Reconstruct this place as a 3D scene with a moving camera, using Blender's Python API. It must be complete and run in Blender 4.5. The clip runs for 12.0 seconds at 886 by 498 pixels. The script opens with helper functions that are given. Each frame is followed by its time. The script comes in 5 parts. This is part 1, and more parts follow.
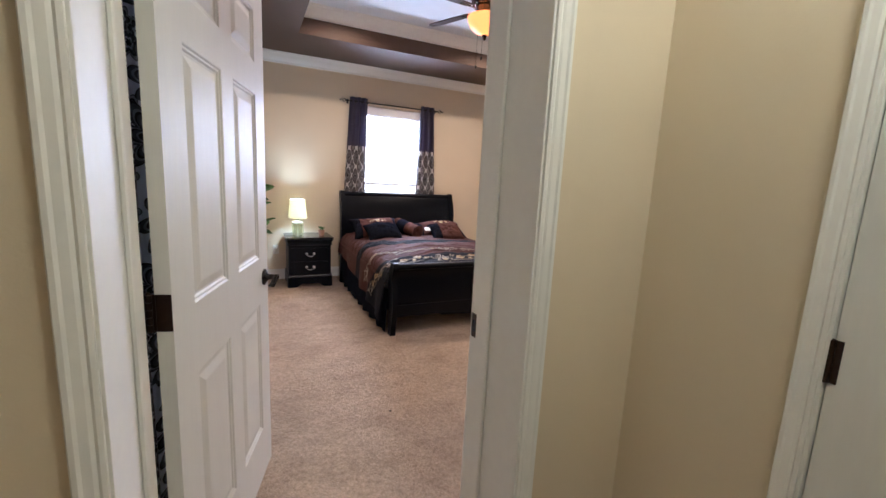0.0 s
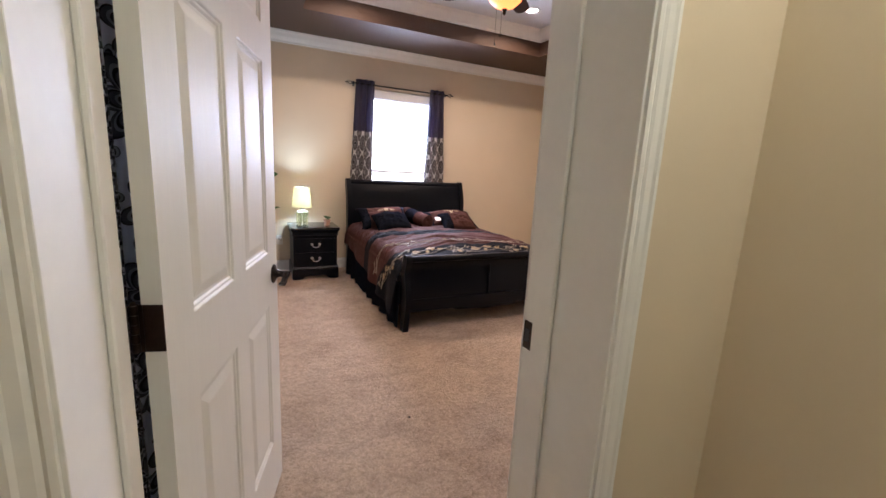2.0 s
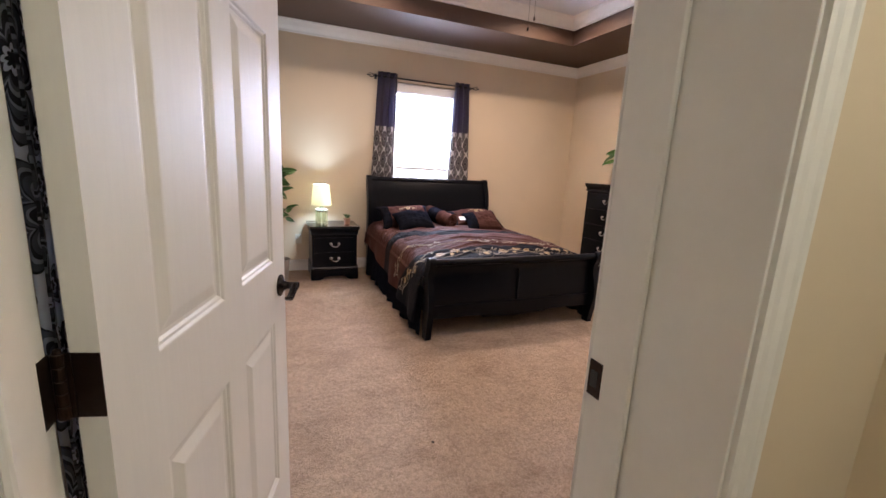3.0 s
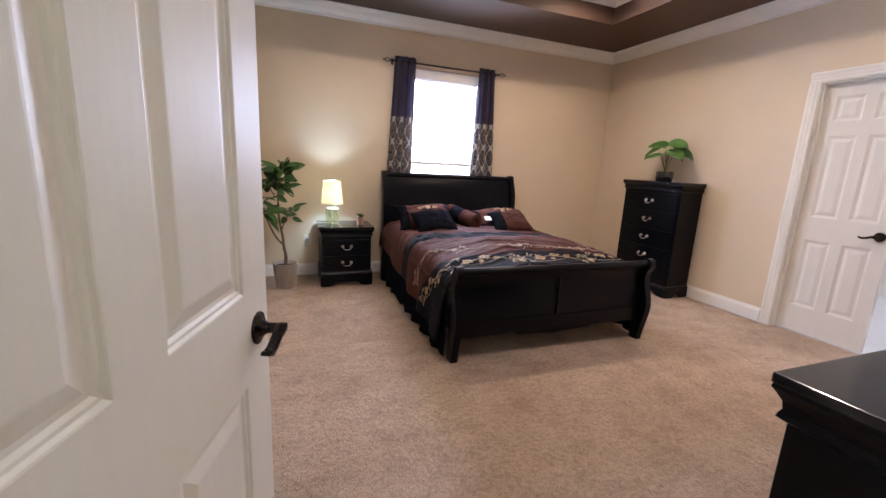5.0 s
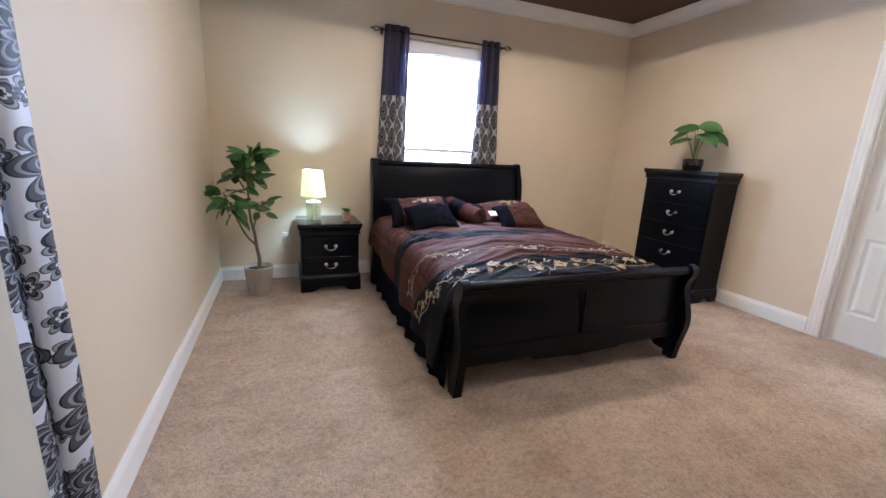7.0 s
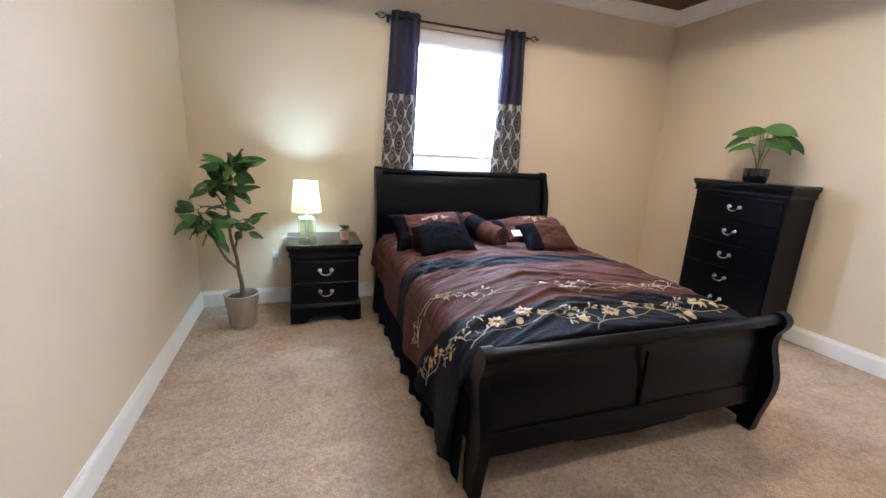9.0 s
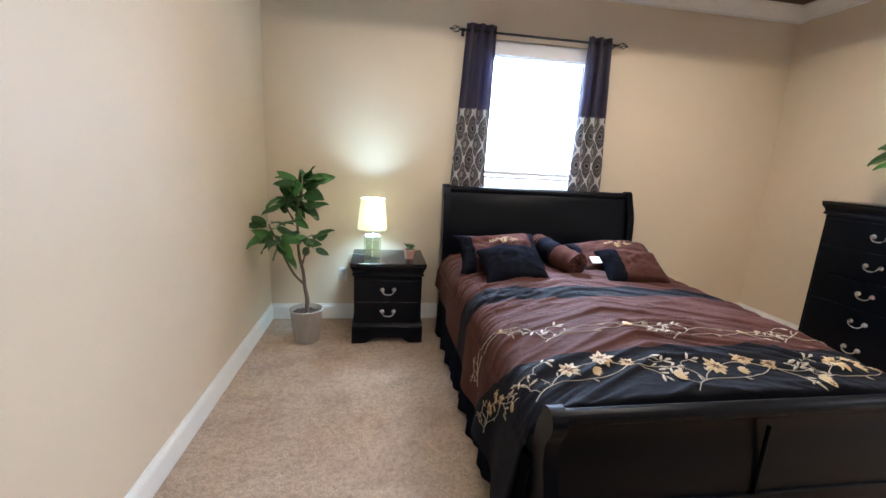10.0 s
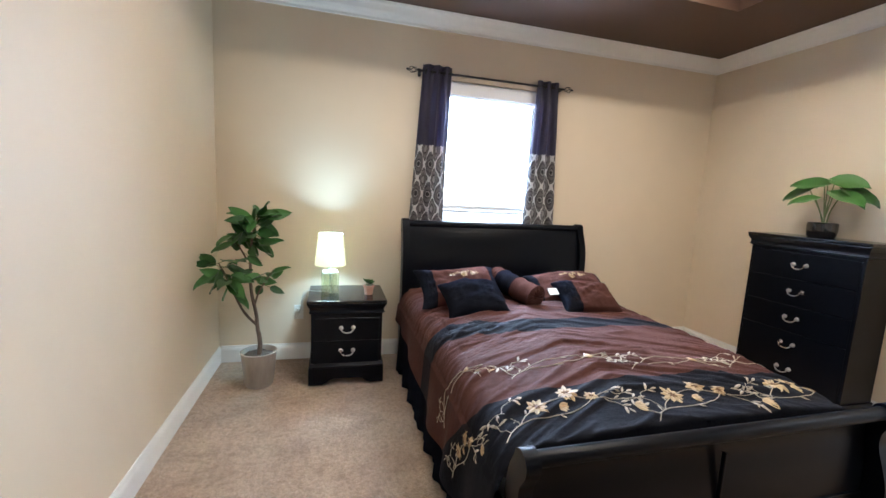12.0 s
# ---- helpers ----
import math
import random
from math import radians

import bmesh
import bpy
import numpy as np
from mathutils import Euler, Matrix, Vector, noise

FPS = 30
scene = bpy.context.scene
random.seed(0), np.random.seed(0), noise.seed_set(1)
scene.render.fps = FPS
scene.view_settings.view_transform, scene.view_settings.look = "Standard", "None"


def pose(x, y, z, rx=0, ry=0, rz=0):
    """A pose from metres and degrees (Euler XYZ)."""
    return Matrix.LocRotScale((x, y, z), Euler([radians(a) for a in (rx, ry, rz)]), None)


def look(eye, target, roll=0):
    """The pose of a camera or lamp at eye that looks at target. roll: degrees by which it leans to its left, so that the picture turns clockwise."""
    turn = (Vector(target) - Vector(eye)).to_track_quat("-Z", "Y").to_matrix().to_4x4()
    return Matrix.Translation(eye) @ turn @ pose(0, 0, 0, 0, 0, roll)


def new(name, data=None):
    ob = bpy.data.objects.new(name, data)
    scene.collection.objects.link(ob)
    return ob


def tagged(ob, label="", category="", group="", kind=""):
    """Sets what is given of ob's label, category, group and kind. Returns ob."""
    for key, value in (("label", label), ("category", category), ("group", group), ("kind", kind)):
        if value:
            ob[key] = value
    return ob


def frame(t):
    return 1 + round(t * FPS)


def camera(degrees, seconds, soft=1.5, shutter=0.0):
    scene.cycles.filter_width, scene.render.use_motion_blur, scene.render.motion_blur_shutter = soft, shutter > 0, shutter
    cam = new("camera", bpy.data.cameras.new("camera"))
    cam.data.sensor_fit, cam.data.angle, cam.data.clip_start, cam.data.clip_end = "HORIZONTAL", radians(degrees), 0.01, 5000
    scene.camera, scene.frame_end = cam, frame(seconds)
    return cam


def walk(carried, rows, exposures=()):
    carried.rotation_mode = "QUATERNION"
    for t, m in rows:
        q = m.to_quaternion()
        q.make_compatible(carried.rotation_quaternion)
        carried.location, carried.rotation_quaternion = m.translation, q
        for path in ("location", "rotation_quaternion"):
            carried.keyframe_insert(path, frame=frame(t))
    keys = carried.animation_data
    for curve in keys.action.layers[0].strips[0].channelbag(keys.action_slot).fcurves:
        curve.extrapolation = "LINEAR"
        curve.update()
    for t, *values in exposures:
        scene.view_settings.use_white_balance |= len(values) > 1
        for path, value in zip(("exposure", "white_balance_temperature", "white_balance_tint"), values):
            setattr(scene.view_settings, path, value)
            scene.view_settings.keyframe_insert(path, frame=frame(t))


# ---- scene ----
cam = camera(95.0, 12.0)
PATH = [
    (0, (0.573, 0.43, 1.331), (1.423, 2.211, 1.008), 2.8),
    (0.5, (0.563, 0.468, 1.32), (1.414, 2.249, 0.996), 3.0),
    (1, (0.538, 0.557, 1.307), (1.388, 2.335, 0.968), 3.0),
    (1.5, (0.533, 0.604, 1.302), (1.382, 2.38, 0.945), 2.9),
    (2, (0.551, 0.676, 1.304), (1.397, 2.449, 0.93), 2.9),
    (2.5, (0.602, 0.797, 1.304), (1.438, 2.573, 0.918), 2.7),
    (3, (0.611, 0.914, 1.295), (1.366, 2.724, 0.904), 3.0),
    (3.2, (0.599, 0.969, 1.29), (1.204, 2.834, 0.895), 3.2),
    (4.8, (0.651, 1.323, 1.266), (1.345, 3.155, 0.864), 2.9),
    (5, (0.688, 1.381, 1.255), (1.384, 3.212, 0.851), 2.9),
    (5.5, (0.749, 1.504, 1.23), (1.447, 3.331, 0.815), 3.0),
    (6, (0.783, 1.638, 1.223), (1.48, 3.462, 0.789), 3.0),
    (6.5, (0.809, 1.786, 1.234), (1.51, 3.605, 0.788), 3.0),
    (7, (0.853, 1.899, 1.246), (1.567, 3.709, 0.786), 2.9),
    (7.2, (0.897, 1.97, 1.254), (1.608, 3.781, 0.789), 2.8),
    (8.8, (1.006, 2.362, 1.328), (1.659, 4.193, 0.856), 2.9),
    (9, (1.047, 2.441, 1.307), (1.7, 4.273, 0.843), 3.0),
    (9.5, (1.123, 2.557, 1.339), (1.632, 4.439, 0.892), 3.0),
    (10, (1.134, 2.623, 1.325), (1.445, 4.555, 0.911), 3.0),
    (10.5, (1.067, 2.671, 1.369), (1.331, 4.617, 0.991), 3.1),
    (11, (1.066, 2.669, 1.372), (1.367, 4.62, 1.055), 3.0),
    (11.5, (1.102, 2.652, 1.376), (1.516, 4.59, 1.105), 2.9),
    (12, (1.096, 2.641, 1.362), (1.621, 4.552, 1.099), 3.0),
]
walk(cam, [(t, look(eye, target, roll)) for t, eye, target, roll in PATH], [(0.0, -0.20, 5950, 26), (3.0, -0.19, 6400, 30), (5.5, -0.36, 6050, 26), (7.2, -0.21, 5550, 18), (9.0, -0.04, 5650, 15), (10.5, -0.04, 5600, 14), (12.0, 0.05, 5570, 13)])

# ---- world and lights ----
world = bpy.data.worlds.new("sky_world")
scene.world = world
world.use_nodes = True
wn = world.node_tree
sky = wn.nodes.new("ShaderNodeTexSky")
sky.sky_type, sky.sun_disc = "NISHITA", False
sky.sun_elevation, sky.sun_rotation = radians(48), radians(180)
wn.nodes["Background"].inputs[1].default_value = 0.12
wn.links.new(sky.outputs[0], wn.nodes["Background"].inputs[0])
sun_data = bpy.data.lights.new("sun", "SUN")
sun_data.energy, sun_data.angle, sun_data.color = 2.5, radians(0.5), (1, 0.95, 0.88)
new("sun", sun_data).matrix_world = look((0, 0, 0), (0.0, 0.66, -0.75))


def lamp(name, kind, at, target, watts, color, size=0.1, size_y=None):
    data = bpy.data.lights.new(name, kind)
    data.energy, data.color = watts, color
    if kind == "AREA":
        data.size = size
        if size_y:
            data.shape, data.size_y = "RECTANGLE", size_y
        else:
            data.shape = "DISK"
    else:
        data.shadow_soft_size = size
    ob = new(name, data)
    ob.matrix_world = look(at, target)
    return ob


WARM, SOFT, COOL = (1.0, 0.64, 0.34), (1.0, 0.835, 0.60), (0.68, 0.83, 1.0)
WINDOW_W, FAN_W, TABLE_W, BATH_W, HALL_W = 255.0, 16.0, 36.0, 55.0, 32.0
lamp("window_daylight", "AREA", (2.36, 6.47, 1.86), (2.36, 4.085, 1.05), WINDOW_W, COOL, 1.0, 1.2)
lamp("west_window_daylight", "AREA", (0.20, 2.42, 1.55), (1.5, 2.42, 1.2), 30.0, COOL, 0.85, 1.25)
lamp("fan_bulb", "POINT", (2.43, 3.70, 2.715), (2.43, 3.70, 0), FAN_W, WARM, 0.07)
for cx, cy, watts in ((1.52, 4.60, 19.0), (3.33, 4.60, 25.0), (1.52, 2.88, 6.0), (3.33, 2.88, 21.0)):
    lamp("can_bulb", "AREA", (cx, cy, 3.025), (cx, cy, 0), watts, SOFT, 0.12).data.spread = radians(152)
lamp("table_bulb", "POINT", (1.083, 5.665, 0.935), (1, 5, 0), TABLE_W, (0.58, 0.88, 1.0), 0.05)
lamp("bath_bulb", "AREA", (5.9, 2.6, 2.6), (5.9, 2.6, 0), BATH_W, (0.92, 0.96, 1.0), 0.8, 0.8)
# unseen lamp added to light the hall walls from above
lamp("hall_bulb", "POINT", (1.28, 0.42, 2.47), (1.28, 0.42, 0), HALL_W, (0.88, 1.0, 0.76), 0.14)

# ---- materials ----


class Nodes:
    """A short hand for building one node material."""

    def __init__(self, name):
        self.mat = bpy.data.materials.new(name)
        self.mat.use_nodes = True
        self.tree = self.mat.node_tree
        self.bsdf = self.tree.nodes["Principled BSDF"]

    def add(self, kind, **props):
        n = self.tree.nodes.new(kind)
        for k, v in props.items():
            if k == "blend":
                n.blend_type = v
            elif k == "op":
                n.operation = v
            elif k == "data":
                n.data_type = v
        return n

    def link(self, a, b):
        self.tree.links.new(a, b)

    def put(self, socket, value):
        if hasattr(value, "is_output"):
            self.link(value, socket)
        else:
            socket.default_value = value

    def coords(self, which="Object", scale=(1, 1, 1)):
        m = self.add("ShaderNodeMapping")
        m.inputs["Scale"].default_value = scale
        self.link(self.add("ShaderNodeTexCoord").outputs[which], m.inputs["Vector"])
        return m.outputs[0]

    def noise(self, vec, scale, detail=3.0, rough=0.55):
        n = self.add("ShaderNodeTexNoise")
        self.link(vec, n.inputs["Vector"])
        n.inputs["Scale"].default_value, n.inputs["Detail"].default_value, n.inputs["Roughness"].default_value = scale, detail, rough
        return n.outputs[0]

    def ramp(self, fac, stops, hard=False):
        r = self.add("ShaderNodeValToRGB")
        el = r.color_ramp.elements
        if hard:
            r.color_ramp.interpolation = "CONSTANT"
        while len(el) < len(stops):
            el.new(0.5)
        for e, (p, c) in zip(el, stops):
            e.position = p
            e.color = (*c, 1) if not isinstance(c, float) else (c, c, c, 1)
        self.link(fac, r.inputs[0])
        return r.outputs[0]

    def math(self, op, a, b=0.0, c=0.0):
        n = self.add("ShaderNodeMath", op=op)
        for s, v in zip(n.inputs, (a, b, c)):
            self.put(s, v)
        return n.outputs[0]

    def mix(self, fac, a, b, blend="MIX"):
        n = self.add("ShaderNodeMix", data="RGBA", blend=blend)
        self.put(n.inputs[0], fac)
        self.put(n.inputs[6], a if hasattr(a, "is_output") else (*a, 1))
        self.put(n.inputs[7], b if hasattr(b, "is_output") else (*b, 1))
        return n.outputs[2]

    def bump(self, height, strength, distance):
        b = self.add("ShaderNodeBump")
        b.inputs["Strength"].default_value, b.inputs["Distance"].default_value = strength, distance
        self.link(height, b.inputs["Height"])
        self.link(b.outputs[0], self.bsdf.inputs["Normal"])
        return b


def surface(name, color, rough=0.5, metal=0.0, fine=60.0, coarse=3.0, vary=0.12, bump=0.15, depth=0.002, coat=0.0, stretch=(1, 1, 1), sheen=0.0, spec=0.5):
    """A plain surface: two scales of colour variation, uneven gloss and fine relief."""
    n = Nodes(name)
    v = n.coords("Object", stretch)
    f, c = n.noise(v, fine), n.noise(v, coarse, 4)
    dark, light = [x * (1 - vary) for x in color], [min(1, x * (1 + vary)) for x in color]
    both = n.math("ADD", n.math("MULTIPLY", f, 0.45), n.math("MULTIPLY", c, 0.55))
    n.put(n.bsdf.inputs["Base Color"], n.ramp(both, [(0.3, tuple(dark)), (0.7, tuple(light))]))
    n.put(n.bsdf.inputs["Roughness"], n.math("ADD", rough - 0.06, n.math("MULTIPLY", c, 0.12)))
    n.bsdf.inputs["Metallic"].default_value = metal
    n.bsdf.inputs["Coat Weight"].default_value = coat
    n.bsdf.inputs["Coat Roughness"].default_value = 0.12
    n.bsdf.inputs["Sheen Weight"].default_value = sheen
    n.bsdf.inputs["Specular IOR Level"].default_value = spec
    if bump:
        n.bump(f, bump, depth)
    return n.mat


def wall_paint(name, color, rough=0.55):
    """Rolled paint over orange-peel plaster."""
    n = Nodes(name)
    v = n.coords()
    f, c = n.noise(v, 140, 3), n.noise(v, 1.3, 3)
    n.put(n.bsdf.inputs["Base Color"], n.ramp(c, [(0.3, tuple(x * 0.96 for x in color)), (0.7, tuple(min(1, x * 1.03) for x in color))]))
    n.put(n.bsdf.inputs["Roughness"], n.math("ADD", rough, n.math("MULTIPLY", c, 0.1)))
    n.bump(f, 0.22, 0.0015)
    return n.mat


def carpet_mat():
    n = Nodes("carpet_pile")
    v = n.coords()
    tuft, clump, patch, big = n.noise(v, 230, 2, 0.7), n.noise(v, 42, 4, 0.7), n.noise(n.coords("Object", (1.0, 1.2, 1)), 4.5, 5, 0.7), n.noise(v, 1.7, 3)
    a = n.ramp(tuft, [(0.24, (0.40, 0.282, 0.195)), (0.5, (0.645, 0.488, 0.355)), (0.72, (0.80, 0.63, 0.48))])
    b = n.ramp(clump, [(0.36, (0.64, 0.615, 0.59)), (0.56, (1, 1, 1))])
    c = n.ramp(patch, [(0.36, (0.80, 0.78, 0.76)), (0.57, (1, 1, 1))])
    d = n.ramp(big, [(0.36, (0.88, 0.86, 0.84)), (0.6, (1, 1, 1))])
    fleck = n.ramp(n.noise(v, 75, 3, 0.6), [(0.27, (0.55, 0.52, 0.50)), (0.36, (1, 1, 1))])
    a = n.mix(1.0, a, fleck, "MULTIPLY")
    n.put(n.bsdf.inputs["Base Color"], n.mix(1.0, n.mix(1.0, n.mix(0.65, a, b, "MULTIPLY"), c, "MULTIPLY"), d, "MULTIPLY"))
    n.bsdf.inputs["Roughness"].default_value = 0.95
    n.bsdf.inputs["Sheen Weight"].default_value = 0.12
    n.bsdf.inputs["Specular IOR Level"].default_value = 0.1
    n.bump(n.math("ADD", n.math("ADD", tuft, n.math("MULTIPLY", clump, 1.6)), n.math("MULTIPLY", patch, 1.5)), 1.0, 0.010)
    return n.mat


def glow(name, color, strength, base=(0.8, 0.75, 0.65)):
    n = Nodes(name)
    n.bsdf.inputs["Base Color"].default_value = (*base, 1)
    n.bsdf.inputs["Emission Color"].default_value = (*color, 1)
    n.bsdf.inputs["Emission Strength"].default_value = strength
    return n.mat


def glass(name, color=(1, 1, 1), rough=0.0, clear=1.0):
    n = Nodes(name)
    n.bsdf.inputs["Base Color"].default_value = (*color, 1)
    n.bsdf.inputs["Transmission Weight"].default_value = clear
    n.bsdf.inputs["Roughness"].default_value = rough
    n.bsdf.inputs["IOR"].default_value = 1.45
    return n.mat


def clear_glass(name, tint):
    """Thin-walled glass: clear with a faint tint, a pale body and a sharp gloss."""
    n = Nodes(name)
    n.bsdf.inputs["Base Color"].default_value = (*tint, 1)
    n.bsdf.inputs["Roughness"].default_value = 0.06
    tr = n.add("ShaderNodeBsdfTransparent")
    tr.inputs[0].default_value = (*tint, 1)
    mx = n.add("ShaderNodeMixShader")
    mx.inputs[0].default_value = 0.22
    n.link(tr.outputs[0], mx.inputs[1])
    n.link(n.bsdf.outputs[0], mx.inputs[2])
    n.link(mx.outputs[0], n.tree.nodes["Material Output"].inputs[0])
    return n.mat


def curtain_mat(name, top_color, split, tones, print_of, through_top):
    """Woven cloth with a plain upper part and a print below the split height (metres up the cloth, from its UV); daylight comes through the weave."""
    n = Nodes(name)
    uv = n.coords("UV")
    sep = n.add("ShaderNodeSeparateXYZ")
    n.link(uv, sep.inputs[0])
    pattern = print_of(n, uv, tones)
    above = n.math("GREATER_THAN", sep.outputs[1], split)
    n.put(n.bsdf.inputs["Base Color"], n.mix(above, pattern, top_color))
    n.put(n.bsdf.inputs["Roughness"], n.math("ADD", 0.42, n.math("MULTIPLY", n.noise(uv, 20), 0.15)))
    n.bsdf.inputs["Sheen Weight"].default_value = 0.05
    n.bump(n.noise(uv, 500, 2), 0.2, 0.001)
    tr = n.add("ShaderNodeBsdfTranslucent")
    n.put(tr.inputs[0], n.mix(above, pattern, through_top))
    mx = n.add("ShaderNodeMixShader")
    mx.inputs[0].default_value = 0.26
    n.link(n.bsdf.outputs[0], mx.inputs[1])
    n.link(tr.outputs[0], mx.inputs[2])
    n.link(mx.outputs[0], n.tree.nodes["Material Output"].inputs[0])
    return n.mat


def warped(n, uv, scale, amount):
    """The cloth's own metres, drawn about by a slow noise."""
    nz = n.add("ShaderNodeTexNoise")
    nz.inputs["Scale"].default_value = scale
    n.link(uv, nz.inputs["Vector"])
    w = n.add("ShaderNodeVectorMath", op="MULTIPLY_ADD")
    n.link(nz.outputs["Color"], w.inputs[0])
    w.inputs[1].default_value = (amount, amount, 0)
    n.link(uv, w.inputs[2])
    return w.outputs[0]


def ogee_print(n, uv, tones):
    """A pale ogee trellis with a dark edge round grey medallions."""
    k, g, lt, wh = tones
    sep = n.add("ShaderNodeSeparateXYZ")
    n.link(warped(n, uv, 14.0, 0.035), sep.inputs[0])
    a = n.math("COSINE", n.math("MULTIPLY", sep.outputs[0], 2 * math.pi / 0.145))
    b = n.math("COSINE", n.math("MULTIPLY", sep.outputs[1], 2 * math.pi / 0.24))
    v = n.math("ADD", n.math("MULTIPLY", n.math("ADD", a, b), 0.25), 0.5)
    return n.ramp(v, [(0.0, k), (0.035, lt), (0.075, k), (0.12, g), (0.30, k), (0.34, g), (0.435, k), (0.45, wh), (0.55, k), (0.57, g), (0.72, lt), (0.76, g), (0.88, k), (0.93, lt)], True)


def medallion_print(n, uv, tones):
    """Petalled medallions in outlined rings on a pale ground, with small leaves between."""
    k, g, lt, wh = tones
    vec = warped(n, uv, 9.0, 0.03)
    out = None
    for scale, rnd, petals, stops in (
            (13.0, 0.9, 3.0, [(0.0, k), (0.10, wh), (0.16, g), (0.24, k), (0.29, lt), (0.36, g), (0.40, wh)]),
            (5.2, 0.35, 4.0, [(0.0, k), (0.05, wh), (0.085, k), (0.13, g), (0.16, lt), (0.19, k), (0.25, lt), (0.275, g), (0.33, k), (0.365, lt), (0.40, g), (0.455, k), (0.48, wh)])):
        cell = n.add("ShaderNodeTexVoronoi")
        cell.voronoi_dimensions = "2D"
        cell.inputs["Scale"].default_value, cell.inputs["Randomness"].default_value = scale, rnd
        n.link(vec, cell.inputs["Vector"])
        off = n.add("ShaderNodeVectorMath", op="SUBTRACT")
        n.link(vec, off.inputs[0])
        n.link(cell.outputs["Position"], off.inputs[1])
        xy = n.add("ShaderNodeSeparateXYZ")
        n.link(off.outputs[0], xy.inputs[0])
        turn = n.math("ARCTAN2", xy.outputs[1], xy.outputs[0])
        lobe = n.math("ADD", 0.66, n.math("MULTIPLY", n.math("ABSOLUTE", n.math("COSINE", n.math("MULTIPLY", turn, petals))), 0.42))
        r = n.math("DIVIDE", cell.outputs["Distance"], lobe)
        drawn = n.ramp(r, stops, True)
        out = drawn if out is None else n.mix(n.math("LESS_THAN", r, 0.48), out, drawn)
    return out


def comforter_mat(name, stripes):
    """Woven poly-cotton in bands along the cloth: stripes of (start, end) metres down from the head are dark navy."""
    n = Nodes(name)
    uv = n.coords("UV")
    sep = n.add("ShaderNodeSeparateXYZ")
    n.link(uv, sep.inputs[0])
    drop = n.math("MULTIPLY", n.math("MAXIMUM", n.math("SUBTRACT", n.math("ABSOLUTE", sep.outputs[0]), 0.80), 0.0), 0.8)
    drop = n.math("MULTIPLY", drop, n.math("GREATER_THAN", sep.outputs[1], 1.0))
    h = n.math("ADD", n.math("ADD", sep.outputs[1], drop), n.math("MULTIPLY", n.math("SUBTRACT", n.noise(uv, 2.0), 0.5), 0.02))
    inside = None
    for a, b in stripes:
        band = n.math("MULTIPLY", n.math("GREATER_THAN", h, a), n.math("LESS_THAN", h, b))
        inside = band if inside is None else n.math("MAXIMUM", inside, band)
    weave = n.noise(uv, 420, 2)
    soft = n.noise(uv, 4, 4)
    brown = n.ramp(n.math("ADD", n.math("MULTIPLY", weave, 0.4), n.math("MULTIPLY", soft, 0.6)), [(0.3, (0.050, 0.0200, 0.0155)), (0.7, (0.084, 0.0345, 0.0275))])
    navy = n.ramp(soft, [(0.3, (0.0050, 0.0054, 0.0085)), (0.7, (0.0105, 0.0115, 0.017))])
    n.put(n.bsdf.inputs["Base Color"], n.mix(inside, brown, navy))
    n.put(n.bsdf.inputs["Roughness"], n.math("ADD", 0.75, n.math("MULTIPLY", soft, 0.16)))
    n.bsdf.inputs["Sheen Weight"].default_value = 0.0
    n.bsdf.inputs["Specular IOR Level"].default_value = 0.12
    n.bump(n.math("ADD", n.math("MULTIPLY", weave, 0.3), n.noise(n.coords("UV", (1.0, 2.2, 1)), 17, 5)), 0.6, 0.008)
    return n.mat


def leaf_mat(name, deep, bright):
    n = Nodes(name)
    info = n.add("ShaderNodeObjectInfo")
    v = n.coords("Object")
    tone = n.math("ADD", n.math("MULTIPLY", info.outputs["Random"], 0.7), n.math("MULTIPLY", n.noise(v, 30), 0.3))
    n.put(n.bsdf.inputs["Base Color"], n.ramp(tone, [(0.1, deep), (0.9, bright)]))
    n.bsdf.inputs["Roughness"].default_value = 0.38
    n.bsdf.inputs["Subsurface Weight"].default_value = 0.0
    n.bump(n.noise(v, 90), 0.2, 0.002)
    return n.mat


def shade_mat():
    n = Nodes("lampshade_cloth")
    out = n.tree.nodes["Material Output"]
    tr = n.add("ShaderNodeBsdfTranslucent")
    tr.inputs[0].default_value = (0.95, 0.87, 0.64, 1)
    df = n.add("ShaderNodeBsdfDiffuse")
    df.inputs[0].default_value = (0.88, 0.82, 0.66, 1)
    mx = n.add("ShaderNodeMixShader")
    mx.inputs[0].default_value = 0.45
    n.link(df.outputs[0], mx.inputs[1])
    n.link(tr.outputs[0], mx.inputs[2])
    n.link(mx.outputs[0], out.inputs[0])
    return n.mat


def lit_glass(name):
    """Amber glass lit from within: it glows, and the bulb's light goes through it."""
    mat = glow(name, (1.0, 0.47, 0.14), 1.7, (0.45, 0.22, 0.08))
    tree = mat.node_tree
    tr = tree.nodes.new("ShaderNodeBsdfTranslucent")
    tr.inputs[0].default_value = (1.0, 0.44, 0.17, 1)
    mx = tree.nodes.new("ShaderNodeMixShader")
    mx.inputs[0].default_value = 0.25
    tree.links.new(tree.nodes["Principled BSDF"].outputs[0], mx.inputs[1])
    tree.links.new(tr.outputs[0], mx.inputs[2])
    tree.links.new(mx.outputs[0], tree.nodes["Material Output"].inputs[0])
    return mat


